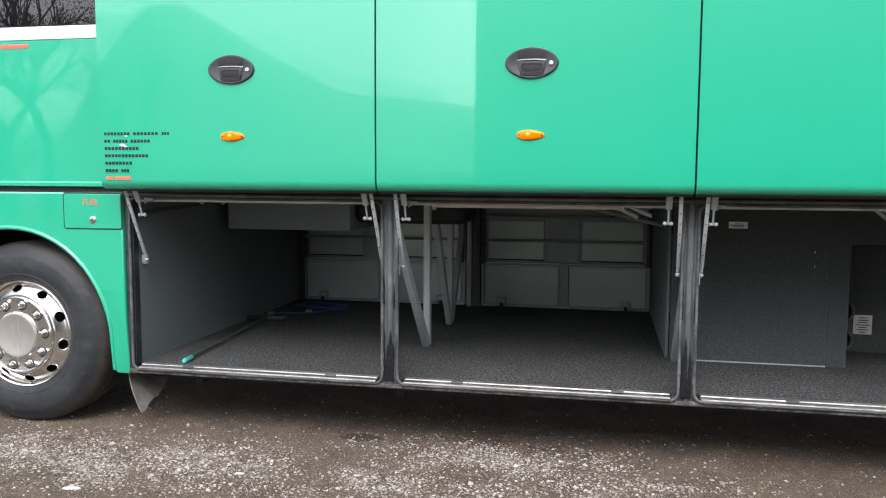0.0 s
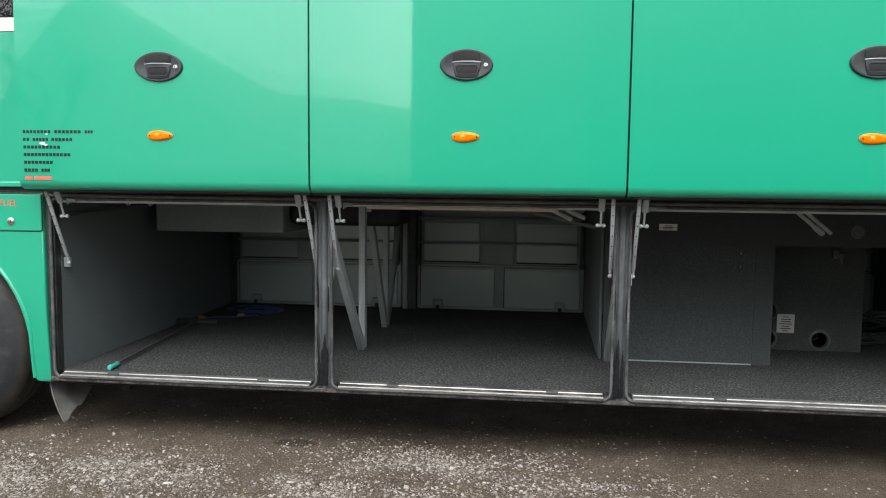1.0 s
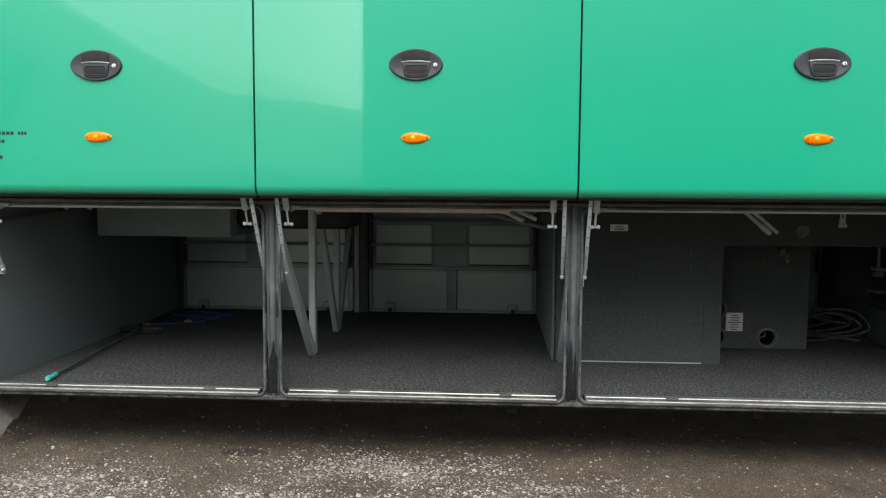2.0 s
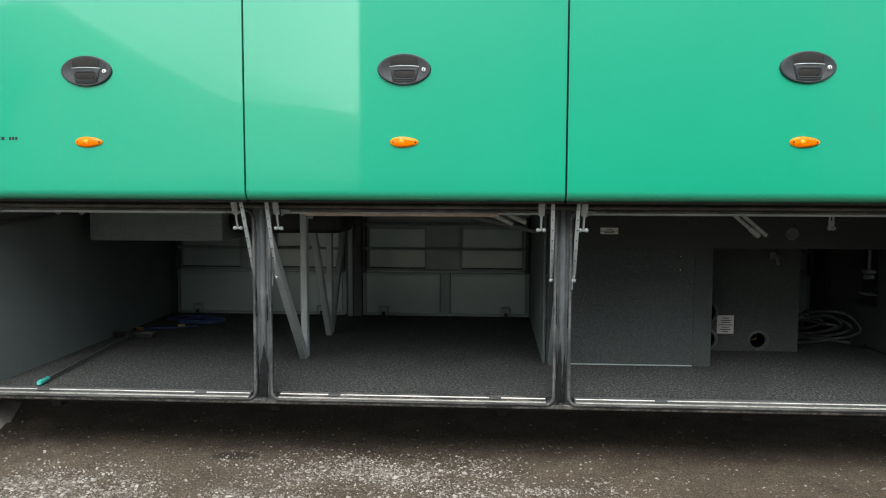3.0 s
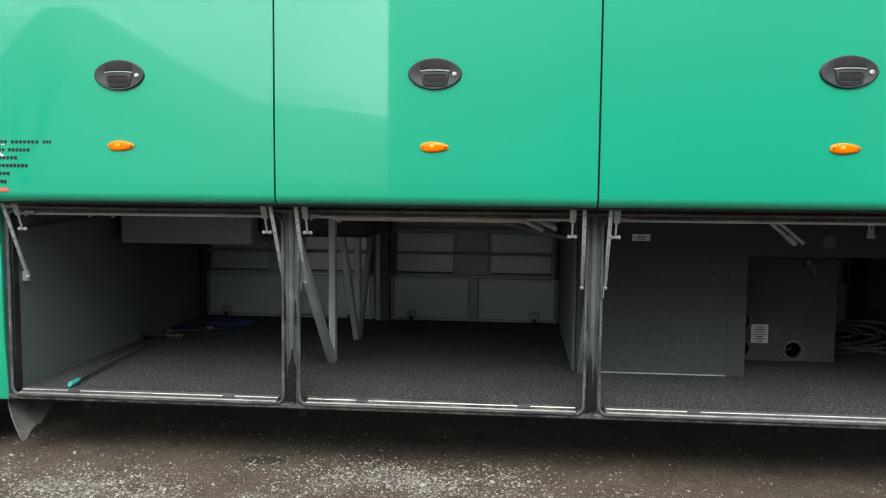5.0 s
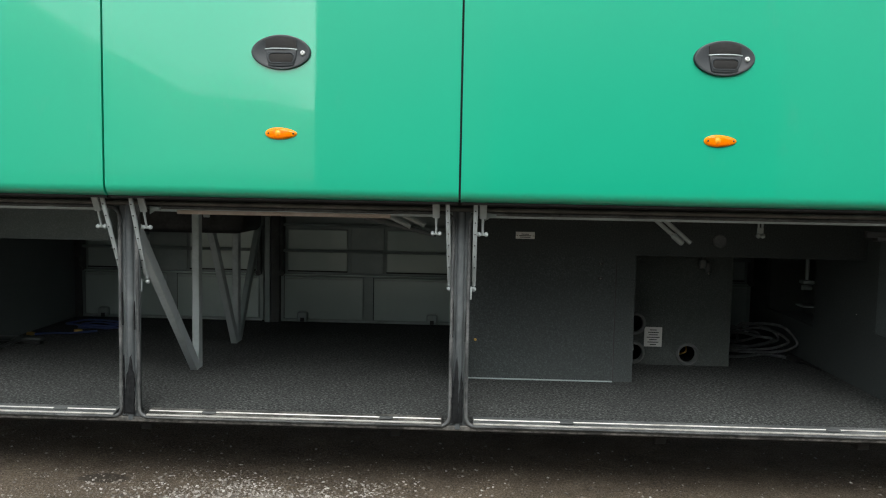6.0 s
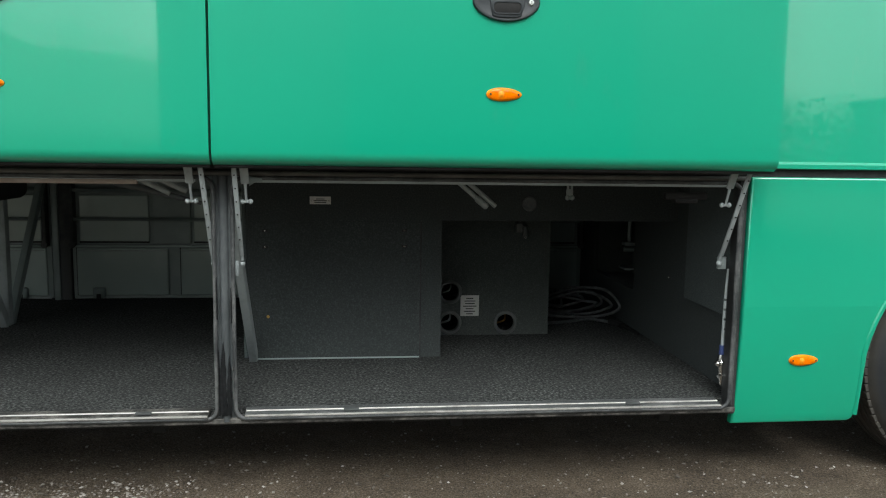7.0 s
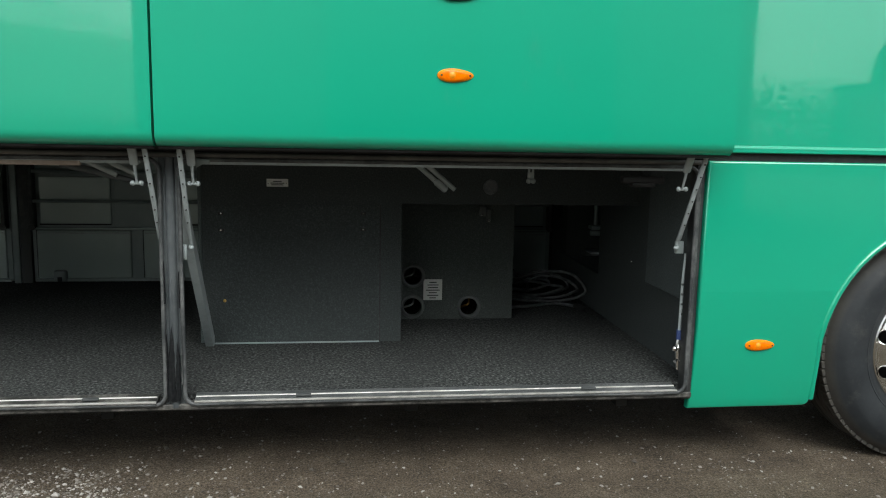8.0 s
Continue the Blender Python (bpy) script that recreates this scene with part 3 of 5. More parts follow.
for a, b in ((1.400, 1.494), (2.864, 2.950)):
    c = (a + b) / 2
    part("bay_post", length_of([(0.008, 0.335), (0.022, 0.335), (0.022, 1.30), (0.008, 1.30)], a + 0.004, b - 0.004), POSTMETAL, coach, "dark grey post between two bays")
    part("post_face", tube([(c, 0.012, 0.338), (c, 0.012, 1.295)], 0.019, 14), POSTMETAL, coach)
    tr = random.Random(int(a * 100))
    # a ragged patch of bare black rubber low on the post, forked at its top, and thin cracks beside it
    tears = ((0.004, 0.021, 0.620), (-0.010, 0.013, 0.545)) if a < 2 else ((-0.008, 0.014, 0.650), (0.014, 0.010, 0.590), (-0.016, 0.009, 0.560))
    for strip, (dx, w, top) in enumerate(tears + ((-0.027, 0.0025, 0.90), (0.026, 0.0022, 0.86), (-0.024, 0.003, 0.62))):
        low = 0.368 if top < 0.8 else top - tr.uniform(0.10, 0.18)
        edge_l, edge_r = [], []
        for k in range(15):
            t = k / 14
            z = low + (top - low) * t
            h = w * (1 - 0.9 * t ** 3) * tr.uniform(0.72, 1.08)
            m = c + dx + 0.35 * w * noise.noise((z * 14, strip, a))
            edge_l.append((m - h, z))
            edge_r.append((m + h * tr.uniform(0.8, 1.05), z + tr.uniform(-0.004, 0.004)))
        part("torn_rubber", plate(edge_l + [(c + dx + 0.3 * w, top + 0.012)] + edge_r[::-1], -0.0125 - 0.0012 * strip, -0.0055, 0.0008), TORN, coach, "torn black rubber strip")
    for k in range(5):
        z, side = tr.uniform(0.36, 0.55), tr.choice((-1, 1))
        part("rubber_shred", plate([(c + side * 0.026, z), (c + side * 0.033, z + 0.004), (c + side * 0.031, z + tr.uniform(0.03, 0.07)), (c + side * 0.027, z + 0.02)], -0.018, -0.014, 0.001), RUBBER, coach, "frayed pale rubber shred")
part("front_jamb", box(-0.038, -0.004, 0.004, 0.060, 0.320, 1.30, 0.004), JAMB, coach)
part("rear_jamb", box(4.952, 4.988, 0.004, 0.060, 0.320, 1.30, 0.004), JAMB, coach)
part("jamb_strip", tube([(4.968, 0.002, 0.36), (4.968, 0.002, 1.29)], 0.005, 8), RUBBER, coach)
for i in range(5):
    z = 0.56 + 0.15 * i
    part("jamb_screw", moved(lathe([(0.0, -0.003), (0.004, -0.003), (0.006, 0.0)], 10), pose(-0.024, 0.004, z)), DARKGREY, coach)
for a, b in BAYS:
    loop = []
    for x, z in round_rect(a - 0.008, b + 0.008, 0.349, 1.288, 0.045, 7):
        loop.append(Vector((x, -0.004 + 0.003 * noise.noise((x * 9, z * 9, a)), z + 0.002 * noise.noise((x * 6, 3, a)))))
    dense = []
    for p, q in zip(loop, loop[1:] + loop[:1]):
        k = max(1, int((q - p).length / 0.06))
        for i in range(k):
            r = p.lerp(q, i / k)
            dense.append(r + Vector((0.002 * noise.noise((r.x * 7, r.z * 7, 1)), 0, 0.0015 * noise.noise((r.x * 8, r.z * 5, 8)))))
    part("door_seal", tube(dense, 0.0082, 10, True), RUBBER, coach, "worn grey rubber door seal")

# sills: black skirt, aluminium tread with two ribs
part("sill_skirt", box(-0.036, 4.988, -0.004, 0.050, 0.327, 0.352, 0.006, 3), SILL, coach, "dusty scuffed grey sill edge")
for a, b in BAYS:
    prof = [(-0.014, 0.350), (-0.015, 0.358), (-0.010, 0.364), (0.010, 0.366), (0.030, 0.372), (0.060, 0.376), (0.060, 0.350)]
    part("sill_tread", length_of(prof, a + 0.026, b - 0.026), SILL if 1 < a < 2 else HEADER, coach, "worn dusty sill tread")
    part("sill_strip", box(a + 0.028, b - 0.028, -0.0165, -0.004, 0.3605, 0.3675, 0.002), ALU, coach, "bright scuffed aluminium strip")
    part("sill_rib", tube([(a + 0.03, 0.022, 0.3735), (b - 0.03, 0.022, 0.3735)], 0.0036, 8), ALU, coach, "bright scuffed aluminium rib")
    part("sill_nose", box(a + 0.03, b - 0.03, -0.0185, -0.010, 0.350, 0.3565, 0.002), RUBBER, coach)
    for f in (0.22, 0.80):
        xx = a + (b - a) * f
        part("sill_clip", box(xx - 0.030, xx + 0.030, 0.006, 0.026, 0.3690, 0.3775, 0.002), HEADER, coach)

# ---- inside the luggage bays ----
part("bay_floor", box(-0.03, 5.06, 0.050, BACK + 0.03, 0.345, FLOOR, 0), CARPET, coach, "dark speckled carpet floor")
# unseen ceiling, made pale as a reflector to brighten the bays
part("bay_ceiling", box(-0.03, 5.06, 0.060, BACK + 0.03, 1.290, 1.310, 0), LINING, coach, "bay ceiling, coloured pale to bounce light inside")
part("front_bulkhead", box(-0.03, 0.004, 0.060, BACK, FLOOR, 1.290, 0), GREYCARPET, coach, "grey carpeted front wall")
rear_wall = bmesh.new()
grid = [[rear_wall.verts.new((5.030, yy, zz)) for zz in (FLOOR, 0.60, 1.00, 1.290)] for yy in (0.060, 1.38, 2.16, BACK)]
for i in range(3):
    for j in range(3):
        if (i, j) != (1, 1):
            rear_wall.faces.new((grid[i][j], grid[i + 1][j], grid[i + 1][j + 1], grid[i][j + 1]))
ex = bmesh.ops.extrude_face_region(rear_wall, geom=rear_wall.faces[:])
bmesh.ops.translate(rear_wall, verts=[v for v in ex["geom"] if isinstance(v, bmesh.types.BMVert)], vec=(0.03, 0, 0))
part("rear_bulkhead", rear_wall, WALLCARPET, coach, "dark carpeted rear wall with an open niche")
niche = box(5.30, 5.32, 1.34, 2.20, 0.56, 1.04, 0)
for q in ((5.06, 5.30, 1.34, 1.36, 0.56, 1.04), (5.06, 5.30, 2.18, 2.20, 0.56, 1.04), (5.06, 5.30, 1.36, 2.18, 0.56, 0.58), (5.06, 5.30, 1.36, 2.18, 1.02, 1.04)):
    add(niche, box(*q, 0))
part("niche_lining", niche, LITCARPET, coach, "dark lined niche behind the rear wall")
fit_ = add(tube([(5.08, 1.62, 0.99), (5.08, 1.62, 0.86)], 0.012, 10), box(5.045, 5.115, 1.585, 1.655, 0.835, 0.858, 0.005))
add(fit_, tube([(5.05, 1.62, 0.81), (5.11, 1.62, 0.81)], 0.016, 10))
part("pipe_fitting", fit_, FARFRAME, coach, "grey pipe fitting in the niche")
part("niche_ledge", box(5.040, 5.12, 1.56, 1.68, 0.690, 0.702, 0.003), FARFRAME, coach, "small grey ledge")
part("rear_wall_pad", box(5.008, 5.030, 0.070, 0.62, 0.70, 1.288, 0.006), PADCARPET, coach, "grey carpeted pad")
part("wall_stud", ball((5.029, 0.86, 0.76), 0.006, 8, 6), NUT, coach)
part("jamb_return", box(-0.004, 0.004, 0.012, 0.062, FLOOR, 1.290, 0.001), JAMB, coach)
part("jamb_return", box(4.990, 5.030, 0.060, 0.075, FLOOR, 1.290, 0.001), JAMB, coach)

# duct hanging under the ceiling of the first bay
duct = part("ceiling_duct", box(0.10, 0.932, 0.93, 1.50, 1.064, 1.290, 0.008), LITDUCTCARPET, coach, "grey carpeted box under the ceiling")
part("ceiling_duct", box(0.932, 1.66, 1.02, 1.46, 1.110, 1.290, 0.05, 4), BLACK, coach, "black ceiling duct")
for x in (0.245, 0.375):
    part("ceiling_hook", tube(spline([(x, 0.30, 1.290), (x, 0.30, 1.262), (x + 0.012, 0.30, 1.250), (x + 0.024, 0.30, 1.258), (x + 0.022, 0.30, 1.268)]), 0.004, 8), STEEL, coach, "small grey steel hook")

part("wall_pipe", tube(spline([(0.030, 0.070, 1.205), (0.030, 0.45, 1.222), (0.030, 0.90, 1.240)]), 0.012, 8), DARKGREY, coach, "dark pipe along the front wall")

# inner faces of the far doors
def far_door(x0, x1):
    d = part("far_door", box(x0, x1, BACK - 0.030, BACK + 0.012, 0.385, 1.288, 0.004), FARFRAME, coach, "grey inner face of the far luggage door")
    w = x1 - x0
    lo0, lo1 = 0.405, 0.722
    for a, b in ((x0 + 0.03, x0 + 0.47 * w), (x0 + 0.53 * w, x1 - 0.03)):
        part("lower_panel", box(a, b, BACK - 0.048, BACK - 0.030, lo0, lo1, 0.012, 3), FARDOOR, d, "glossy grey pressed panel")
        part("panel_lip", box(a + 0.012, b - 0.012, BACK - 0.0545, BACK - 0.047, lo1 - 0.022, lo1 - 0.015, 0.001), STEEL, d)
        # black strip drawn for the shadow along the panel's edge
        part("panel_shadow_gap", box(a - 0.006, a, BACK - 0.034, BACK - 0.0302, lo0, lo1, 0), BLACK, d)
    for a, b in ((x0 + 0.055, x0 + 0.38 * w), (x0 + 0.60 * w, x1 - 0.055)):
        part("upper_panel", box(a, b, BACK - 0.046, BACK - 0.030, 0.762, 1.072, 0.010, 3), FARDOOR, d, "glossy grey pressed panel")
        part("panel_foot", box(a, b, BACK - 0.052, BACK - 0.046, 0.757, 0.766, 0.001), BLACK, d)
    part("door_ledge", box(x0 + 0.01, x1 - 0.01, BACK - 0.060, BACK - 0.030, 0.728, 0.742, 0.004), FARDOOR, d)
    part("door_brace", box(x0 + 0.40 * w, x0 + 0.585 * w, BACK - 0.050, BACK - 0.030, 0.750, 1.10, 0.004), FARFRAME, d)
    part("cross_rail", tube([(x0 + 0.02, BACK - 0.085, 0.915), (x1 - 0.02, BACK - 0.085, 0.915)], 0.011, 8), FARFRAME, d, "thin grey cross rail")
    part("top_rail", tube([(x0 + 0.02, BACK - 0.085, 1.105), (x1 - 0.02, BACK - 0.085, 1.105)], 0.012, 8), FARFRAME, d)
    for x in (x0 + 0.022, x1 - 0.022):
        part("hinge_arm", box(x - 0.012, x + 0.012, BACK - 0.10, BACK - 0.03, 0.735, 1.16, 0.004), HEADER, d)
        part("arm_end", moved(lathe([(0.0, -0.012), (0.020, -0.012), (0.022, 0.0), (0.020, 0.012), (0.0, 0.012)], 16), pose(x, BACK - 0.095, 0.748)), HEADER, d)
    for x in (x0 + 0.13 * w, x1 - 0.14 * w):
        lt = box(x - 0.040, x + 0.040, BACK - 0.085, BACK - 0.030, 0.388, 0.462, 0.016, 3)
        part("latch_cover", lt, FARFRAME, d, "small grey latch cover")
        part("latch_slot", box(x - 0.012, x + 0.016, BACK - 0.089, BACK - 0.084, 0.392, 0.420, 0.001), BLACK, d)
    part("door_edge", box(x0 + 0.01, x1 - 0.01, BACK - 0.052, BACK - 0.030, 0.384, 0.398, 0.003), STEEL, d)
    return d


part("far_wall", box(-0.03, 5.06, BACK + 0.013, BACK + 0.05, 0.345, 1.310, 0), DARKPAINT, coach, "dark far side wall behind the doors")
part("far_jamb", box(0.004, 0.056, BACK - 0.03, BACK + 0.013, FLOOR, 1.290, 0.003), HEADER, coach)
far_door(0.060, 1.428)
far_door(1.556, 2.866)
far_door(2.960, 5.000)
part("far_post", box(1.440, 1.482, BACK - 0.060, BACK + 0.01, FLOOR, 1.288, 0.006), FARFRAME, coach, "narrow grey steel far post")
# solid dark strip in place of the shaded gap beside the post
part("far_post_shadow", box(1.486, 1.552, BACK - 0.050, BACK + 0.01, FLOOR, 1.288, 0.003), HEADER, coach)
part("far_post", box(2.876, 2.95, BACK - 0.060, BACK + 0.01, FLOOR, 1.288, 0.006), FARFRAME, coach, "grey steel far post")


# braced trusses between the bays
def strut(p, q, w, d, mat, name="truss_strut", label="pale grey steel truss strut", bevel=0.004):
    p, q = Vector(p), Vector(q)
    length = (q - p).length
    bm = box(-d / 2, d / 2, -w / 2, w / 2, 0, length, bevel)
    along = (q - p).normalized()
    side = Vector((1, 0, 0))
    side = (side - along * side.dot(along)).normalized()
    third = along.cross(side)
    m = Matrix((side, third, along)).transposed().to_4x4()
    return part(name, moved(bm, Matrix.Translation(p) @ m), mat, coach, label)


TRUSS = 1.452
strut((TRUSS, 0.860, FLOOR), (TRUSS, 0.860, 1.290), 0.055, 0.040, STEEL)
strut((TRUSS, 0.835, FLOOR + 0.005), (TRUSS, 0.060, 1.190), 0.060, 0.038, STEEL)
strut((TRUSS, 1.600, FLOOR), (TRUSS, 1.600, 1.290), 0.055, 0.040, STEEL)
strut((TRUSS, 1.570, FLOOR + 0.005), (TRUSS, 1.000, 1.285), 0.055, 0.038, STEEL)
# rear brace in a darker grey, for the shade it stands in
strut((TRUSS, 1.630, FLOOR + 0.005), (TRUSS, 2.260, 1.285), 0.055, 0.038, FARFRAME)
strut((2.918, 0.778, FLOOR), (2.918, 0.085, 1.200), 0.060, 0.036, STEEL)

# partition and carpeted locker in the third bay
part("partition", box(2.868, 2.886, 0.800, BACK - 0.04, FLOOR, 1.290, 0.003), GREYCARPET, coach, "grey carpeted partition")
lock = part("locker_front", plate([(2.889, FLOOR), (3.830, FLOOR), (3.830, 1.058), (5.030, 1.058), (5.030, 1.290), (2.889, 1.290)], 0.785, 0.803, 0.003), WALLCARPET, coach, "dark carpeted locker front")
part("access_panel", box(2.926, 3.722, 0.7795, 0.784, 0.378, 1.052, 0.002), WALLCARPET, lock, "dark carpeted access panel")
part("panel_seam", box(3.7225, 3.728, 0.7815, 0.7848, 0.378, 1.052, 0), BLACK, lock)
part("panel_edge", box(2.93, 3.722, 0.772, 0.782, 0.3755, 0.3815, 0.001), FARFRAME, lock, "thin pale metal edge")
for x, z in ((2.977, 1.006), (2.977, 0.927), (3.643, 1.010), (3.643, 0.932)):
    part("panel_screw", moved(lathe([(0.0, -0.003), (0.0035, -0.0025), (0.005, 0.0)], 12), pose(x, 0.7775, z)), NUT, lock)
    part("screw_plate", box(x - 0.013, x + 0.013, 0.7775, 0.7795, z - 0.007, z + 0.007, 0.001), BLACK, lock)
part("rust_spot", moved(lathe([(0.0, -0.003), (0.006, -0.002), (0.008, 0.0)], 10), pose(2.987, 0.7795, 0.587)), BRASS, lock)
part("warning_plate", box(3.189, 3.289, 0.7805, 0.7845, 1.134, 1.171, 0.001), PAPER, lock, "small white warning plate")
for i, (a, b) in enumerate(((0.030, 0.070), (0.018, 0.082), (0.022, 0.078))):
    part("plate_line", box(3.189 + a, 3.189 + b, 0.7795, 0.7805, 1.157 - 0.008 * i, 1.161 - 0.008 * i, 0), INK, lock)
for x in (3.196, 3.282):
    part("plate_rivet", moved(lathe([(0.0, -0.002), (0.004, -0.001), (0.005, 0.0)], 10), pose(x, 0.7805, 1.1525)), NUT, lock)
part("round_plug", moved(lathe([(0.0, -0.004), (0.028, -0.004), (0.032, -0.007), (0.036, -0.005), (0.037, 0.001)], 32), pose(4.262, 0.785, 1.143)), HOSE, lock, "round dark grey plug")
part("locker_side", box(3.804, 3.822, 0.803, 1.245, FLOOR, 1.058, 0.002), LITCARPET, lock)
part("locker_roof", box(3.822, 5.03, 0.803, BACK - 0.04, 1.058, 1.075, 0), LITCARPET, lock)

HOLES = ((3.930, 0.618), (3.930, 0.446), (4.246, 0.443))


def holed(x0, x1, z0, z1, holes, r, y0, y1, n=32):
    """A board with round holes through it."""
    bm = bmesh.new()
    edges = []
    for loop in [[(x0, z0), (x1, z0), (x1, z1), (x0, z1)]] + [[(cx + r * math.cos(2 * math.pi * k / n), cz + r * math.sin(2 * math.pi * k / n)) for k in range(n)] for cx, cz in holes]:
        vs = [bm.verts.new((x, y0, z)) for x, z in loop]
        edges += [bm.edges.new((vs[i], vs[(i + 1) % len(vs)])) for i in range(len(vs))]
    bmesh.ops.triangle_fill(bm, use_beauty=True, edges=edges)
    ex = bmesh.ops.extrude_face_region(bm, geom=bm.faces[:])
    bmesh.ops.translate(bm, verts=[v for v in ex["geom"] if isinstance(v, bmesh.types.BMVert)], vec=(0, y1 - y0, 0))
    return bm


part("hole_board", holed(3.822, 4.490, FLOOR, 1.058, HOLES, 0.052, 1.242, 1.260), LITCARPET, lock, "dark carpeted board with round holes")
part("board_side", box(4.472, 4.490, 1.260, BACK - 0.06, FLOOR, 1.058, 0.003), LITCARPET, lock)
for x, z in HOLES:
    part("hole_ring", moved(lathe([(0.048, 0.020), (0.048, -0.004), (0.052, -0.009), (0.060, -0.009), (0.066, -0.004), (0.067, -0.0005)], 36), pose(x, 1.242, z)), RING, lock, "grey plastic hole ring")
    part("wire_bundle", tube(spline([(x - 0.05, 1.36, z - 0.03), (x - 0.01, 1.30, z - 0.005), (x + 0.01, 1.31, z + 0.01), (x + 0.02, 1.38, z + 0.05)], 6), 0.006, 8), BRASS if x > 4 else STEEL, lock, "loose wires behind the hole")
part("notice_sticker", box(3.989, 4.093, 1.2395, 1.2416, 0.483, 0.600, 0.001), PAPER, lock, "white printed notice")
for i, (a, b) in enumerate(((0.032, 0.072), (0.022, 0.084), (0.026, 0.080), (0.014, 0.090), (0.030, 0.074), (0.020, 0.084), (0.034, 0.070))):
    z = 0.585 - 0.0145 * i
    part("notice_line", box(3.989 + a, 3.989 + b, 1.2390, 1.2395, z - 0.005, z, 0), INK, lock)
plug = add(box(4.285, 4.325, 1.200, 1.235, 0.955, 1.010, 0.008, 3), box(4.325, 4.350, 1.205, 1.230, 0.925, 0.990, 0.006))
add(plug, tube(spline([(4.305, 1.215, 1.01), (4.31, 1.21, 1.04), (4.33, 1.215, 1.058)]), 0.006, 8))
part("hanging_connector", plug, RING, lock, "dark hanging cable connector")
for x, z in ((4.335, 1.046), (4.300, 0.962), (4.338, 0.930)):
    part("connector_screw", ball((x, 1.198, z), 0.007, 10, 6), NUT, lock, "small bright screw")

# stabiliser bars folded under the header
def bars(x0, x1, y0, y1, z0, z1, n):
    for k in range(n):
        part("stay_bar", tube([(x0 + 0.045 * k, y0, z0), (x1 + 0.045 * k, y1, z1)], 0.011, 10), STEEL, coach, "pale grey steel stay bar")


bars(3.845, 4.013, 0.60, 0.60, 1.284, 1.142, 2)
part("bar_sleeve", tube([(3.965, 0.600, 1.182), (3.972, 0.598, 1.176), (4.013, 0.598, 1.142), (4.019, 0.598, 1.137)], [0.011, 0.016, 0.016, 0.010], 10), STEEL, coach, "thicker bar end")
part("sleeve_screw", ball((3.962, 0.586, 1.188), 0.004, 8, 6), NUT, coach)
bars(2.560, 2.672, 0.20, 0.20, 1.268, 1.215, 1)
bars(2.636, 2.738, 0.20, 0.20, 1.270, 1.222, 1)
part("torsion_tube", tube([(2.46, 0.215, 1.257), (2.62, 0.215, 1.219), (2.79, 0.215, 1.176)], [0.016, 0.014, 0.008], 10), POSTMETAL, coach)
lampb = add(box(4.425, 4.457, 0.70, 0.715, 1.186, 1.222, 0.004), ball((4.430, 0.70, 1.180), 0.013))
add(lampb, ball((4.452, 0.70, 1.180), 0.013))
add(lampb, tube([(4.432, 0.705, 1.215), (4.430, 0.705, 1.288)], 0.006, 8))
add(lampb, tube([(4.450, 0.705, 1.215), (4.452, 0.705, 1.288)], 0.006, 8))
part("catch_bracket", lampb, STEEL, coach, "small steel catch")
catch = add(box(4.66, 4.84, 0.05, 0.09, 1.215, 1.245, 0.008), box(4.70, 4.80, 0.045, 0.10, 1.20, 1.222, 0.010))
part("door_lock", catch, DARKPAINT, coach, "black door lock block")

# ---- lifting arms and gas struts ----
def arm(x, xb, inward, lean=0.0):
    top = x + lean
    strut((top, -0.145, 1.400), (x, 0.055, 0.985), 0.012, 0.0185, STEEL, "lift_arm", "pale perforated lifting arm")
    for k in range(7):
        t = 0.12 + 0.12 * k
        c = Vector((top - lean * t, -0.145 + 0.20 * t, 1.400 - 0.415 * t))
        part("arm_hole", moved(lathe([(0.0, -0.0064), (0.0029, -0.0064), (0.0029, 0.0)], 8, "y"), Matrix.Translation(c) @ pose(0, -0.006, 0)), BLACK, coach)
    rod = tube([(x, 0.058, 0.992), (x, 0.068, 0.966)], 0.008, 10)
    add(rod, ball((x, 0.072, 0.950), 0.0115))
    part("arm_joint", rod, STEEL, coach, "steel ball joint")
    if x > 4:
        part("arm_bracket", box(x + 0.002, x + 0.038, 0.082, 0.098, 0.924, 0.976, 0.003), FARFRAME, coach, "grey bracket")
    elif x > 1.4 and inward > 0:
        part("arm_bracket", box(x - 0.031, x - 0.008, 0.026, 0.040, 0.909, 0.967, 0.003), STEEL, coach, "pale grey bracket")
    elif inward > 0:
        part("arm_bracket", box(x - 0.038, x - 0.002, 0.082, 0.098, 0.924, 0.976, 0.003), FARFRAME, coach, "grey bracket")
    strut((xb, -0.140, 1.420), (xb, -0.052, 1.268), 0.012, 0.031, STEEL, "pivot_plate", "pale grey pivot plate", 0.005)
    part("pivot_rod", tube([(xb, -0.056, 1.282), (xb, -0.048, 1.255), (xb, -0.026, 1.202)], [0.008, 0.0055, 0.0050], 8), STEEL, coach)
    gus = [(0.010, 1.258), (0.010, 1.294), (0.058, 1.287), (0.058, 1.274), (0.030, 1.270)]
    if inward > 0:
        part("pivot_gusset", moved(plate([(g * inward, z) for g, z in gus], -0.020, -0.010, 0.003), pose(xb, 0, 0)), FARFRAME, coach)
    pin = tube([(xb - 0.015, -0.024, 1.200), (xb + 0.015, -0.024, 1.200)], 0.006, 8)
    add(pin, ball((xb - 0.015, -0.024, 1.200), 0.010))
    add(pin, ball((xb + 0.015, -0.024, 1.200), 0.010))
    part("pivot_pin", pin, STEEL, coach, "steel pivot pin")


arm(0.043, 0.085, 1)
arm(1.390, 1.338, -1, -0.010)
arm(1.499, 1.538, 1, 0.006)
arm(2.858, 2.799, -1, -0.012)
arm(2.966, 2.998, 1)
arm(4.914, 4.880, -1, 0.020)

# ---- raised luggage doors ----
FACE = -0.198


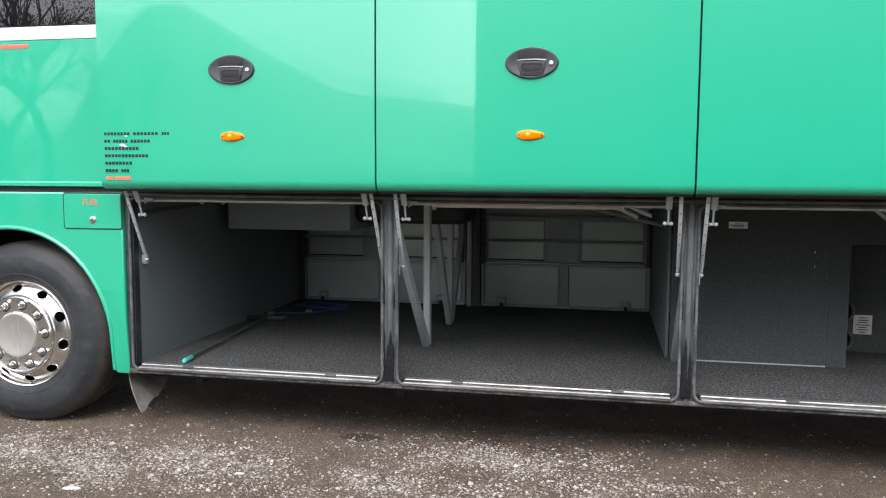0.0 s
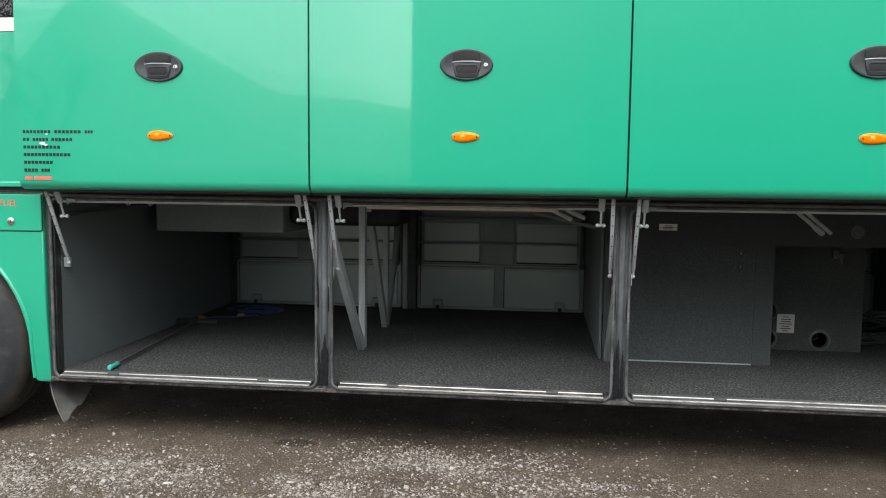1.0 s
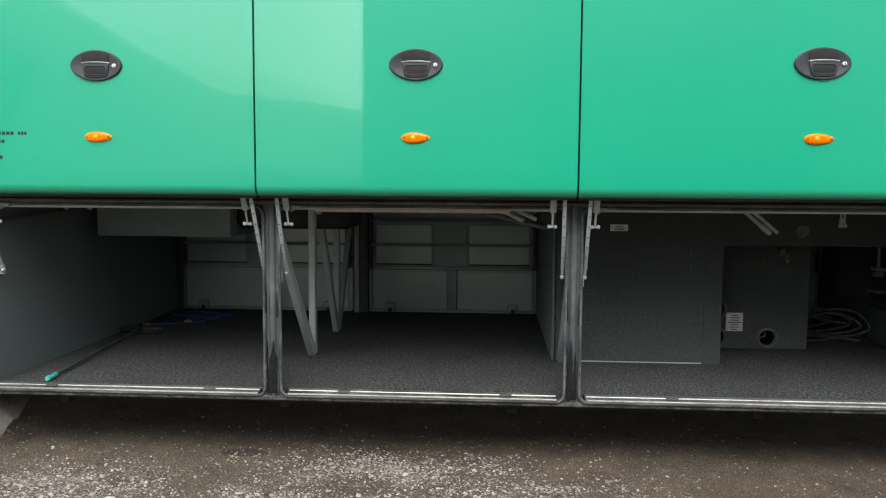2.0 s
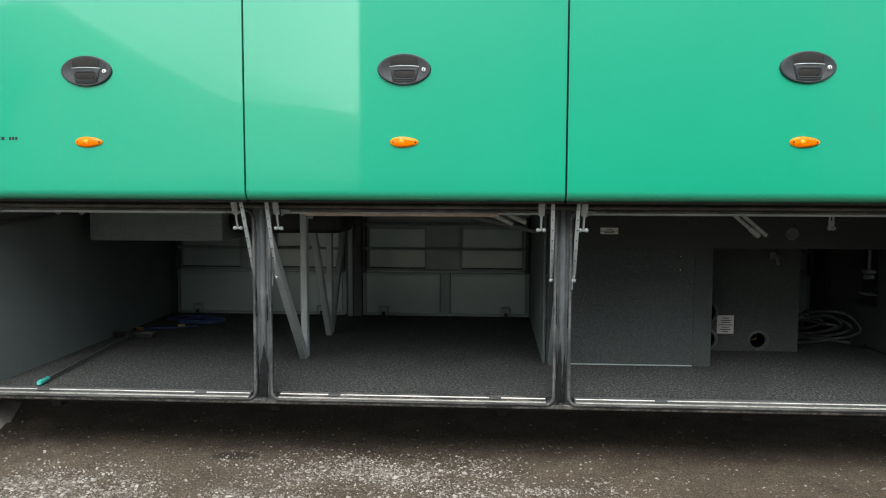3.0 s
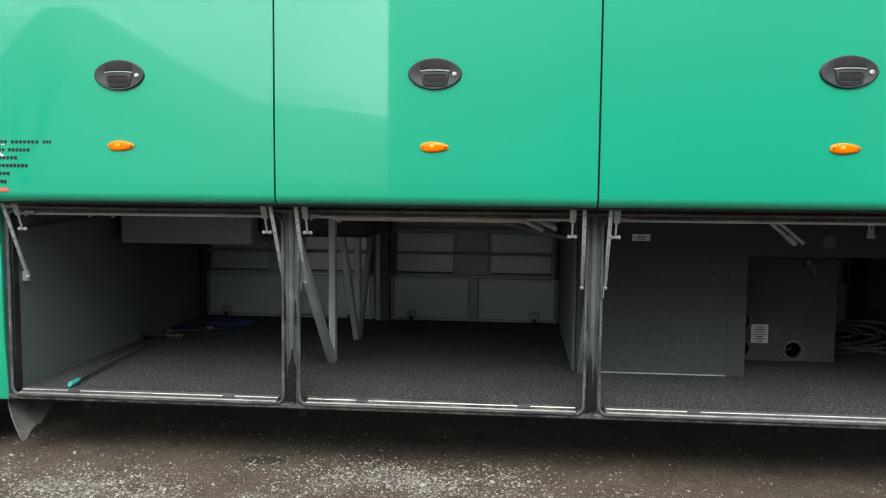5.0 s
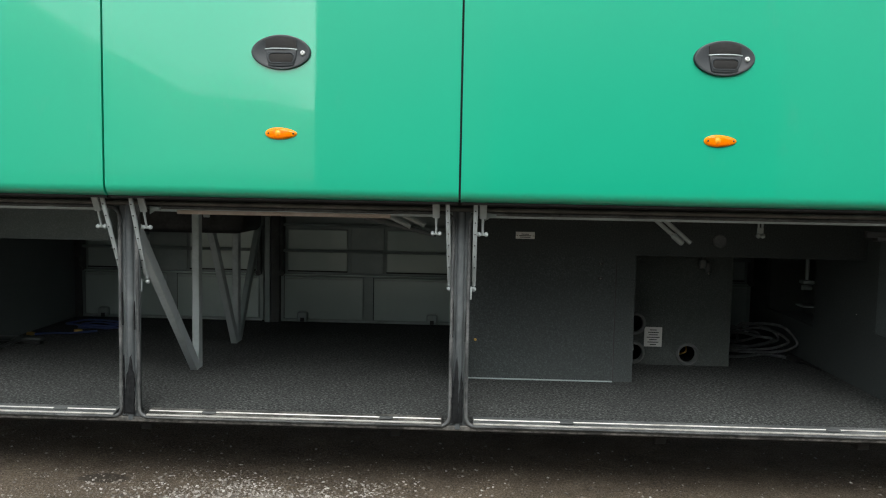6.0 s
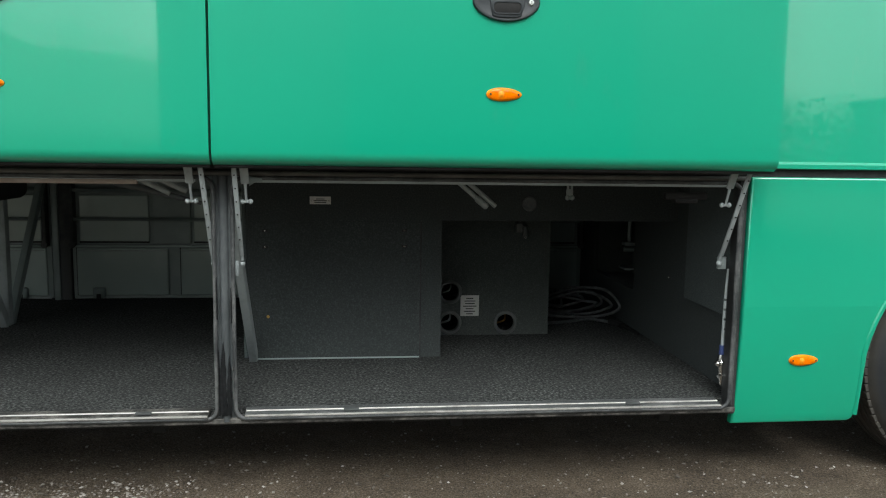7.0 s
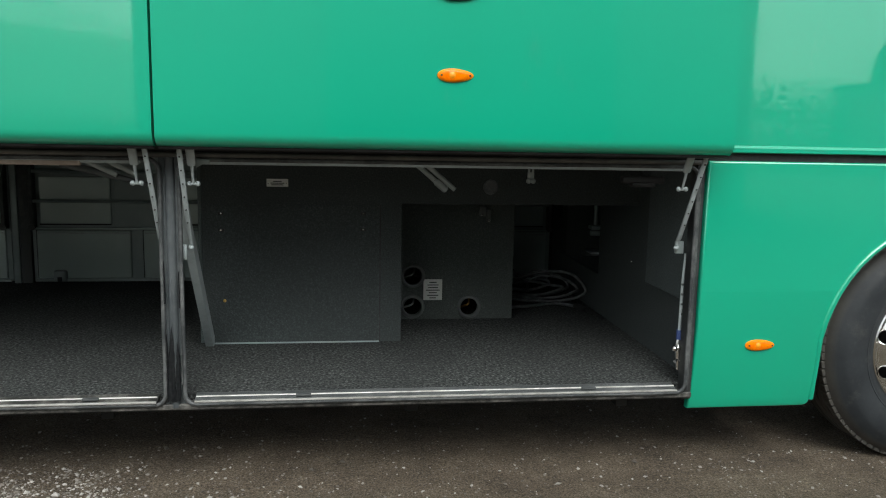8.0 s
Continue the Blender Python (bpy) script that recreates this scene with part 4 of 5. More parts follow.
def marker(x, z, y, parent):
    """An amber side marker lamp: round at one end, drawn out at the other."""
    n, outl = 36, []
    for k in range(n):
        t = 2 * math.pi * k / n
        c, s = math.cos(t), math.sin(t)
        w = 0.0245 * (1 - 0.20 * c - 0.04 * c * c)
        outl.append((0.062 * c, 0.86 * w * s))
    bm = bmesh.new()
    rings = []
    for scale, dy in ((1.0, 0.0), (1.0, -0.004), (0.95, -0.009), (0.80, -0.0115), (0.4, -0.0125)):
        rings.append([bm.verts.new((a * scale, dy, b * scale)) for a, b in outl])
    for a, b in zip(rings, rings[1:]):
        for k in range(n):
            bm.faces.new((a[k], a[(k + 1) % n], b[(k + 1) % n], b[k]))
    bm.faces.new(rings[-1])
    at = pose(x, y, z)
    part("marker_lamp", moved(bm, at), AMBER, parent, "amber side marker lamp")
    # base plate coloured dark for the shadow gap round the lens
    part("lamp_base", moved(plate([(a * 1.06, b * 1.13) for a, b in outl], -0.0025, 0.0005, 0.001), at), GAPSHADE, parent)
    for dx in (-0.050, 0.051):
        part("lamp_screw", moved(lathe([(0.0, -0.0125), (0.0032, -0.0125), (0.0042, -0.011), (0.0042, -0.002)], 10), pose(x + dx, y, z)), BLACK, parent)
    part("lamp_core", moved(lathe([(0.0, -0.0165), (0.009, -0.0150), (0.013, -0.0115)], 16), pose(x - 0.012, y, z)), AMBERPALE, parent)
    part("lamp_rim", moved(tube([(a * 1.0, -0.002, b * 1.0) for a, b in outl], 0.0030, 6, True), at), AMBERPALE, parent, "pale amber lamp rim")


def handle(x, z, y, parent):
    """An oval pull handle: rim, raised dark plates for its shaded hollows, hinged lever, lock barrel."""
    a, b = 0.121, 0.070
    prof = [(1.0, 0.0), (1.0, -0.006), (0.965, -0.012), (0.90, -0.013), (0.84, -0.011)]
    bm = bmesh.new()
    rings = [[bm.verts.new((px * s, dy, pz * s)) for px, pz in ellipse(0, 0, a, b, 48, 1.92)] for s, dy in prof]
    for p, q in zip(rings, rings[1:]):
        for k in range(48):
            bm.faces.new((p[k], p[(k + 1) % 48], q[(k + 1) % 48], q[k]))
    bm.faces.new(rings[-1])
    at = pose(x, y, z)
    part("handle_plate", moved(bm, at), PLASTIC, parent, "black oval plastic handle plate")
    inner = [(px * 0.90, pz * 0.86) for px, pz in ellipse(0, 0, a, b, 80, 1.92)]
    top = [(px, pz) for px, pz in inner if abs(px) < 0.066 and pz > 0.02]
    # raised black plate drawn for the shade in the finger recess
    part("recess_shade", moved(plate([(0.064, 0.012)] + top + [(-0.062, 0.012)], -0.0145, -0.0105, 0.001), at), DARKPAINT, parent, "raised dark plate for the finger recess's shade")
    lever = plate([(-0.060, 0.012), (0.064, 0.012), (0.062, -0.020), (0.052, -0.052), (0.030, -0.057), (-0.030, -0.057), (-0.050, -0.052), (-0.058, -0.020)], -0.017, -0.012, 0.003, 3)
    part("handle_lever", moved(lever, at), PLASTIC, parent, "black hinged lever")
    # black plate likewise for the shaded hollow of the grip
    part("grip_shade", moved(plate(round_rect(-0.046, 0.050, -0.041, -0.007, 0.014), -0.0178, -0.0165, 0.001), at), DARKPAINT, parent)
    rimg = [Vector((px, -0.0175, pz)) for px, pz in round_rect(-0.049, 0.053, -0.044, -0.004, 0.016)]
    part("grip_rim", moved(tube(rimg, 0.0030, 6, True), at), PLASTIC, parent)
    bar = [Vector((-0.064, -0.014, 0.010)), Vector((-0.03, -0.019, 0.0125)), Vector((0.03, -0.019, 0.0125)), Vector((0.067, -0.014, 0.010))]
    part("lever_bar", moved(tube(spline(bar, 5), 0.0030, 8), at), FARFRAME, parent, "grey edge bar")
    # pale colour put in for the shine of the chrome lock
    part("lock_barrel", moved(lathe([(0.0, -0.019), (0.007, -0.019), (0.0095, -0.016), (0.010, -0.009)], 20), at @ pose(0.088, 0, -0.003)), LINING, parent, "small chrome lock, its shine given as pale colour")
    part("lock_slot", moved(box(-0.0012, 0.0012, -0.0197, -0.0185, -0.005, 0.005, 0), at @ pose(0.088, 0, -0.003)), BLACK, parent)


def luggage_door(x0, x1, hx):
    z0, z1 = 1.341, 2.372
    # section of the skin: rolled under at the foot
    sec = [(-0.146 - 0.052 * math.cos(radians(a)), z0 + 0.046 - 0.050 * math.sin(radians(a))) for a in range(90, -1, -10)]
    for i in range(1, 11):
        t = i / 10
        sec.append((FACE - 0.003 * math.sin(math.pi * t), z0 + 0.046 + (z1 - z0 - 0.056) * t))
    sec += [(-0.190, z1), (-0.152, z1)]
    d = part("luggage_door", length_of(sec, x0, x1), GREEN, coach, "glossy green luggage door, raised open", 0.5, 9)
    part("door_lining", box(x0 + 0.03, x1 - 0.03, -0.152, -0.142, z0 + 0.02, z1 - 0.03, 0.004), BLACK, d)
    part("door_foot_rubber", tube([(x0 + 0.004, -0.150, z0 - 0.004), (x1 - 0.004, -0.150, z0 - 0.004)], 0.009, 8), BLACK, d, "black rubber edge")
    handle(hx, 1.928, FACE - 0.0030, d)
    marker(hx, 1.604, FACE - 0.0024, d)
    return d


doors = [luggage_door(a, b, h) for (a, b), h in zip(DOORS, (0.701, 2.168, 3.934))]
marker(5.272, 0.551, SKIN + tuck(0.551), rear_panel)
part("seam_backing", box(1.39, 1.48, -0.142, -0.134, 1.35, 2.36, 0), BLACK, coach)
part("seam_backing", box(2.85, 2.945, -0.142, -0.134, 1.35, 2.36, 0), BLACK, coach)

# address block: plain bars, one for each unreadable letter
y = FACE - 0.0032
for z, words in ((1.6205, ((-0.007, 0.142, 8), (0.158, 0.300, 7), (0.316, 0.361, 3))), (1.583, ((-0.007, 0.030, 2), (0.044, 0.128, 5), (0.142, 0.254, 6))),
                 (1.546, ((-0.006, 0.190, 10),)), (1.5095, ((-0.006, 0.242, 13),)), (1.472, ((-0.005, 0.150, 8),)), (1.434, ((-0.005, 0.070, 4), (0.084, 0.132, 3)))):
    for a, b, n in words:
        step = (b - a) / n
        first = part("address_bar", box(0, 0.70 * step, 0, 0.002, -0.0075, 0.0075, 0), INK, doors[0])
        first.matrix_basis = pose(a, y, z)
        for k in range(1, n):
            again(first, pose(a + step * k, y, z))
part("red_bar", box(-0.003, 0.036, y, y + 0.002, 1.387, 1.404, 0), REDFILM, doors[0])
part("red_bar", box(0.046, 0.138, y, y + 0.002, 1.387, 1.404, 0), REDFILM, doors[0])
# white chips in the paint among the lettering
for cx, cz, a, b in ((0.096, 1.564, 0.016, 0.0065), (0.112, 1.557, 0.009, 0.0045), (0.117, 1.6085, 0.007, 0.003)):
    chip = [(px * (1 + 0.3 * noise.noise((px * 90, pz * 90, cx))), pz) for px, pz in ellipse(0, 0, a, b, 18)]
    part("paint_chip", moved(plate(chip, -0.0012, 0.0008, 0), pose(cx, y - 0.0004 * (cx > 0.11), cz)), PAPER, doors[0], "small white chip in the green paint")


# ---- wheels ----
def wheel(cx, cz, y, lugs):
    w = new("wheel")
    w.parent = coach
    w.matrix_basis = pose(cx, y, cz)
    R = 0.527
    prof = [(0.300, 0.010), (0.312, -0.004), (0.335, -0.014), (0.342, -0.016), (0.345, -0.0182), (0.348, -0.0168), (0.375, -0.024), (0.396, -0.0265), (0.420, -0.0262), (0.438, -0.0238), (0.447, -0.0218), (0.455, -0.018), (0.482, -0.004), (0.500, 0.010), (0.513, 0.028), (0.521, 0.045)]
    grooves = (0.080, 0.130, 0.180, 0.230)
    for g in grooves:
        prof += [(R, g - 0.008), (R - 0.013, g - 0.006), (R - 0.013, g + 0.006), (R, g + 0.008)]
    prof += [(0.521, 0.265), (0.500, 0.300), (0.455, 0.325), (0.375, 0.330), (0.300, 0.310)]
    bm = lathe(prof, 96)
    tyre = part("tyre", bm, TYRE, w, "black dusty coach tyre", 0.5)
    if lugs:
        first = part("tread_block", box(-0.0155, 0.0155, 0.030, 0.072, 0.508, 0.5285, 0.002, 1), TYRE, w)
        for k in range(1, 88):
            again(first, Matrix.Rotation(2 * math.pi * k / 88, 4, "Y"))
    # alloy rim with hand holes
    n = 240
    rp = [(0.306, 0.012), (0.309, -0.002), (0.304, -0.008), (0.297, -0.004), (0.291, 0.010), (0.287, 0.024)]
    disc = []
    for i in range(15):
        t = i / 14
        disc.append((0.288 - 0.062 * t, 0.030 - 0.054 * t ** 0.8))
    inner = [(0.222, -0.030), (0.220, -0.044), (0.214, -0.050), (0.208, -0.049), (0.203, -0.046), (0.134, -0.045), (0.130, -0.048)]
    allp = rp + disc + inner
    rim = bmesh.new()
    rings = [[rim.verts.new((r * math.cos(2 * math.pi * k / n), h, r * math.sin(2 * math.pi * k / n))) for k in range(n)] for r, h in allp]

    def in_hole(r, a):
        s = (a - radians(6)) * 10 / (2 * math.pi)
        da = (s - math.floor(s) - 0.5) * 2 * math.pi / 10 * 0.260
        return ((r - 0.260) / 0.021) ** 2 + (da / 0.032) ** 2 < 1

    for i, (a, b) in enumerate(zip(rings, rings[1:])):
        for k in range(n):
            r = (allp[i][0] + allp[i + 1][0]) / 2
            if len(rp) <= i and in_hole(r, 2 * math.pi * (k + 0.5) / n):
                continue
            rim.faces.new((a[k], a[(k + 1) % n], b[(k + 1) % n], b[k]))
    part("rim", rim, CHROME, w, "polished alloy rim with round hand holes", 0.6)
    for k in range(10):
        a = 2 * math.pi * (k + 0.5) / 10 + radians(6)
        pts = []
        for j in range(20):
            t = 2 * math.pi * j / 20
            r, da = 0.260 + 0.0215 * math.cos(t), 0.0325 * math.sin(t) / 0.260
            tt = min(max((0.288 - r) / 0.062, 0), 1)
            pts.append(Vector((r * math.cos(a + da), 0.030 - 0.054 * tt ** 0.8, r * math.sin(a + da))))
        part("hole_edge", tube(pts, 0.0028, 6, True), CHROME, w)
        nb = lathe([(0.0, -0.034), (0.011, -0.034), (0.0155, -0.029), (0.0165, -0.012), (0.017, -0.002), (0.023, 0.0), (0.023, 0.004)], 12)
        a -= math.pi / 10
        part("wheel_nut", moved(nb, pose(0.176 * math.cos(a), -0.047, 0.176 * math.sin(a))), CHROME, w, "capped bright wheel nut")
        part("nut_seat", moved(lathe([(0.022, -0.002), (0.031, -0.0015), (0.033, 0.003)], 20), pose(0.176 * math.cos(a), -0.046, 0.176 * math.sin(a))), DARKGREY, w)
    part("hub_cap", lathe([(0.0, -0.061), (0.108, -0.060), (0.116, -0.063), (0.123, -0.062), (0.127, -0.056), (0.131, -0.046)], 64), HUB, w, "satin grey hub cap")
    for dx in (-0.018, 0.022):
        part("cap_line", moved(box(-0.0016, 0.0016, -0.0622, -0.0595, -0.078, 0.078, 0.0008), pose(dx, 0, 0, 0, -6, 0)), FARFRAME, w)
    part("brake_drum", lathe([(0.0, 0.075), (0.27, 0.075), (0.285, 0.09), (0.285, 0.30), (0.0, 0.30)], 40), DARKPAINT, w)
    return w


wheel(FRONT_WHEEL[0], FRONT_WHEEL[1], 0.050, False)
wheel(REAR_WHEEL[0], REAR_WHEEL[1], 0.055, True)

# ---- loose things in the bays ----
mop = blank("brush", "long-handled brush with a teal grip lying on the carpet", "brush")
part("handle", tube([(0.246, 0.168, 0.391), (0.160, 1.330, 0.405)], 0.0085, 12), DARKGREY, mop, "dark grey tube handle")
part("grip", tube([(0.254, 0.068, 0.391), (0.2535, 0.076, 0.391), (0.2470, 0.163, 0.391), (0.246, 0.168, 0.391)], [0.011, 0.0145, 0.0145, 0.012], 14), TEAL, mop, "teal plastic grip")
for f in (0.25, 0.6):
    part("grip_hole", moved(ball((0, 0, 0), 0.006), pose(0.2535 - 0.006 * f, 0.076 + 0.087 * f, 0.4045)), BLACK, mop)
part("socket", tube([(0.164, 1.26, 0.404), (0.158, 1.36, 0.408)], [0.014, 0.020], 12), DARKGREY, mop)
part("head", box(0.015, 0.300, 1.345, 1.405, 0.392, 0.420, 0.013, 3), DARKGREY, mop, "dark grey plastic brush head")
part("bristles", box(0.022, 0.293, 1.352, 1.398, FLOOR, 0.393, 0.004), BLACK, mop, "short dark bristles")

coil = blank("air_hose", "thin blue air hose with brass fittings on the carpet", "hose")
for k in range(3):
    r = 0.085 + 0.028 * k
    pts = [(0.37 + 0.04 * math.sin(2 * k) + r * 1.5 * math.cos(a), 1.95 + 0.03 * k + 0.8 * r * math.sin(a), FLOOR + 0.010 + 0.006 * k + 0.006 * math.sin(3 * a + k)) for a in [2 * math.pi * j / 9 for j in range(9)]]
    part("coil", tube(spline(pts, 6, True), 0.0062, 8, True), BLUE, coil, "coiled blue hose")
for (x, yy), (dx, dy) in (((0.330, 1.760), (0.05, 0.008)), ((0.085, 1.620), (0.05, 0.0))):
    part("fitting", tube([(x - dx / 2, yy - dy / 2, FLOOR + 0.014), (x, yy, FLOOR + 0.014), (x + dx / 2, yy + dy / 2, FLOOR + 0.014)], [0.010, 0.013, 0.010], 10), BRASS, coil, "brass hose fitting")
part("tail", tube(spline([(0.11, 1.62, FLOOR + 0.012), (0.20, 1.68, FLOOR + 0.010), (0.32, 1.70, FLOOR + 0.010), (0.45, 1.78, FLOOR + 0.012)]), 0.0065, 8), BLUE, coil)

hose = blank("water_hose", "coiled grey plastic hose on the bay floor", "hose")
for k, (reach, lift, back) in enumerate(((1.0, 1.0, 0.0), (0.93, 0.82, 0.05), (0.84, 0.92, 0.10), (0.74, 0.66, 0.04), (0.62, 0.80, 0.13))):
    e, y0, lo = 4.50 + 0.515 * reach, 1.60 + back, FLOOR + 0.012 + 0.009 * k
    hi = FLOOR + 0.20 * lift
    pts = [(4.46, y0 + 0.12, lo + 0.02), (4.66, y0 + 0.06, lo), (e - 0.13, y0 - 0.01, lo + 0.012), (e - 0.02, y0 - 0.04, lo + 0.05), (e, y0 - 0.03, lo + 0.35 * lift * 0.2 + 0.02),
           (e - 0.07, y0, hi - 0.02), (e - 0.20, y0 + 0.02, hi), (4.68, y0 + 0.06, hi - 0.03 - 0.01 * k), (4.54, y0 + 0.10, 0.5 * (lo + hi))]
    part("loop", tube(spline(pts, 7), 0.0088, 8), HOSE, hose)
part("tail", tube(spline([(4.50, 1.46, FLOOR + 0.012), (4.66, 1.50, FLOOR + 0.012), (4.80, 1.56, FLOOR + 0.014), (4.88, 1.53, FLOOR + 0.013), (4.93, 1.47, FLOOR + 0.013)]), 0.0098, 8), HOSE, hose)
coupling = tube([(4.928, 1.472, FLOOR + 0.016), (4.940, 1.44, FLOOR + 0.016), (4.962, 1.36, FLOOR + 0.016)], [0.015, 0.019, 0.016], 10)
add(coupling, tube(spline([(4.962, 1.36, FLOOR + 0.014), (4.985, 1.30, FLOOR + 0.010), (5.000, 1.18, FLOOR + 0.009)]), 0.0075, 8))
part("coupling", coupling, BLACK, hose, "black hose coupling")

# water taps on the rear jamb
taps = blank("water_taps", "pale pipes with two small taps on the rear jamb", "tap")
for x, yy, mat in ((4.950, 0.075, STEEL), (4.966, 0.085, STEEL)):
    part("pipe", tube(spline([(x + 0.010, yy, 0.925), (x + 0.004, yy, 0.80), (x, yy - 0.004, 0.58)]), 0.0068, 8), mat, taps, "pale plastic pipe")
    for k in range(4):
        z = 0.665 + 0.042 * k
        part("pipe_print", tube([(x + 0.0030, yy - 0.003, z), (x + 0.0036, yy - 0.003, z + 0.009)], 0.0068, 8), HOSE, taps)
part("blue_collar", tube([(4.950, 0.071, 0.600), (4.950, 0.071, 0.560)], 0.012, 10), BLUE, taps, "blue collar")
part("red_collar", tube([(4.966, 0.081, 0.600), (4.966, 0.081, 0.560)], 0.012, 10), RED, taps, "red collar")
for x, yy in ((4.948, 0.070), (4.968, 0.078)):
    b2 = tube([(x, yy, 0.560), (x, yy, 0.535), (x, yy - 0.004, 0.50), (x, yy - 0.008, 0.462), (x, yy - 0.010, 0.430)], [0.010, 0.016, 0.013, 0.012, 0.006], 12)
    add(b2, tube([(x, yy, 0.530), (x - 0.022, yy - 0.022, 0.528)], 0.008, 8))
    add(b2, ball((x - 0.026, yy - 0.026, 0.527), 0.013))
    add(b2, tube([(x, yy - 0.006, 0.480), (x - 0.020, yy - 0.024, 0.470)], 0.007, 8))
    part("tap_body", b2, CHROME, taps, "small chromed tap")

# ---- behind the viewer: hedge and bare trees, seen mirrored in paint and glass ----
def bare_tree(x, y, h, seed):
    r = random.Random(seed)
    t = blank("bare_tree", "leafless winter tree with fine branches", "tree", "trees along the yard")
    trunk, twigs = bmesh.new(), bmesh.new()

    def grow(p, d, length, rad, depth, target):
        q = p + d * length
        m = p.lerp(q, 0.5) + Vector((r.uniform(-1, 1), r.uniform(-1, 1), 0)) * length * 0.05
        add(target, tube([p, m, q], [rad, rad * 0.8, rad * 0.6], 6 if depth < 2 else 4, cap=False))
        if depth >= 5:
            return
        for k in range(3 if depth < 4 else 2):
            a = r.uniform(0, 6.28)
            side = d.orthogonal().normalized()
            side.rotate(Matrix.Rotation(a, 3, d))
            nd = (d + side * r.uniform(0.35, 0.8) + Vector((0, 0, 0.12))).normalized()
            grow(p.lerp(q, r.uniform(0.7, 1.0)), nd, length * r.uniform(0.62, 0.80), rad * 0.58, depth + 1, twigs if depth >= 1 else trunk)

    grow(Vector((x, y, -0.1)), Vector((r.uniform(-0.05, 0.05), r.uniform(-0.05, 0.05), 1)).normalized(), h * 0.30, h * 0.028, 0, trunk)
    part("trunk", trunk, BARK, t)
    part("crown", twigs, BARK, t)


for i, (x, y, h) in enumerate(((-15.6, -19.5, 9.0), (-18.4, -21.0, 11.0), (-21.0, -20.0, 10.5), (-25.0, -20.5, 11.5), (-30.0, -21.5, 11.0), (-13.4, -21.0, 7.4))):
    bare_tree(x, y, h, 20 + i)


def evergreen(x, y, h, w, seed):
    r = random.Random(seed)
    t = blank("bushy_tree", "dense bushy tree at the yard's edge", "tree", "trees along the yard")
    part("trunk", tube([(x, y, -0.1), (x + 0.1, y, h * 0.4), (x, y, h * 0.85)], [0.22, 0.16, 0.05], 8), BARK, t)
    v, f = [], []
    for k in range(4200):
        u = r.random() ** 0.8
        z = 0.5 + (h - 0.5) * u
        wide = w * (0.35 + 0.65 * math.sin(math.pi * min(0.12 + 0.88 * u, 1.0)) ** 0.7) * (1 + 0.25 * noise.noise((x + z, seed, u * 5)))
        a, q = r.uniform(0, 6.283), r.random() ** 0.5
        p = Vector((x + wide * q * math.cos(a), y + wide * q * math.sin(a), z + r.uniform(-0.2, 0.2)))
        s = r.uniform(0.10, 0.28)
        e = Euler((r.uniform(0, 6), r.uniform(0, 6), r.uniform(0, 6))).to_matrix()
        i0 = len(v)
        v += [tuple(p + e @ Vector(c) * s) for c in ((-1, 0, 0), (0, -0.5, 0.1), (1, 0, 0), (0, 0.5, -0.1))]
        f.append((i0, i0 + 1, i0 + 2, i0 + 3))
    me = bpy.data.meshes.new("crown")
    me.from_pydata(v, [], f)
    me.materials.append(LEAF)
    c = new("crown", me)
    c.parent = t


evergreen(29.5, -31.0, 6.4, 1.9, 55)


def thicket(x0, x1, y, n, seed, top_of, mat, label, size=(0.05, 0.15)):
    """A mass of twigs and leaves along the yard, thinning towards its uneven top."""
    r = random.Random(seed)
    v, f = [], []
    for k in range(n):
        x = r.uniform(x0, x1)
        top = top_of(x) + 0.5 * noise.noise((x * 0.8, 5, seed)) + 0.3 * noise.noise((x * 2.7, 2, seed))
        up = top * (0.96 * r.random() if k % 4 else 0.6 + 0.55 * r.random() ** 1.5)
        p = Vector((x, y + r.uniform(-0.9, 0.9), up))
        s = r.uniform(*size)
        e = Euler((r.uniform(0, 6), r.uniform(0, 6), r.uniform(0, 6))).to_matrix()
        i0 = len(v)
        v += [tuple(p + e @ Vector(c) * s) for c in ((-1, 0, 0), (0, -0.5, 0.1), (1, 0, 0), (0, 0.5, -0.1))]
        f.append((i0, i0 + 1, i0 + 2, i0 + 3))
    me = bpy.data.meshes.new("thicket")
    me.from_pydata(v, [], f)
    me.materials.append(mat)
    tagged(new("thicket", me), label, "bushes", kind="stuff")


# an unseen pale bank, added to give the doors' reflections their lower outline
bank = bmesh.new()
prev = None
for i in range(60):
    x = 1.0 - 0.5 * i
    top = 3.7 + 0.13 * max(0.0, -x) + 0.52 * max(0.0, -8.5 - x) - 0.65 * max(0.0, -15.6 - x) - 1.9 * max(0.0, -17.0 - x) + 0.22 * noise.noise((x * 0.3, 5, 0))
    top = max(top, 1.2)
    ring = [bank.verts.new((x, -22.0 - 7.0 * t + 0.3 * noise.noise((x * 0.5, t * 3, 1)), -0.05 + top * (1.5 * t - 0.5 * t ** 3))) for t in [k / 8 for k in range(9)]]
    ring += [bank.verts.new((x, -36.0, -0.05))]
    if prev:
        for a, b, c, d in zip(prev, prev[1:], ring[1:], ring):
            bank.faces.new((a, b, c, d))
    prev = ring
part_of_yard = new("reflection_bank", finish(bank, "reflection_bank", BANK, 1.5, 9))
tagged(part_of_yard, "pale unseen bank shaped to the outline mirrored in the doors", "bank", kind="structure")

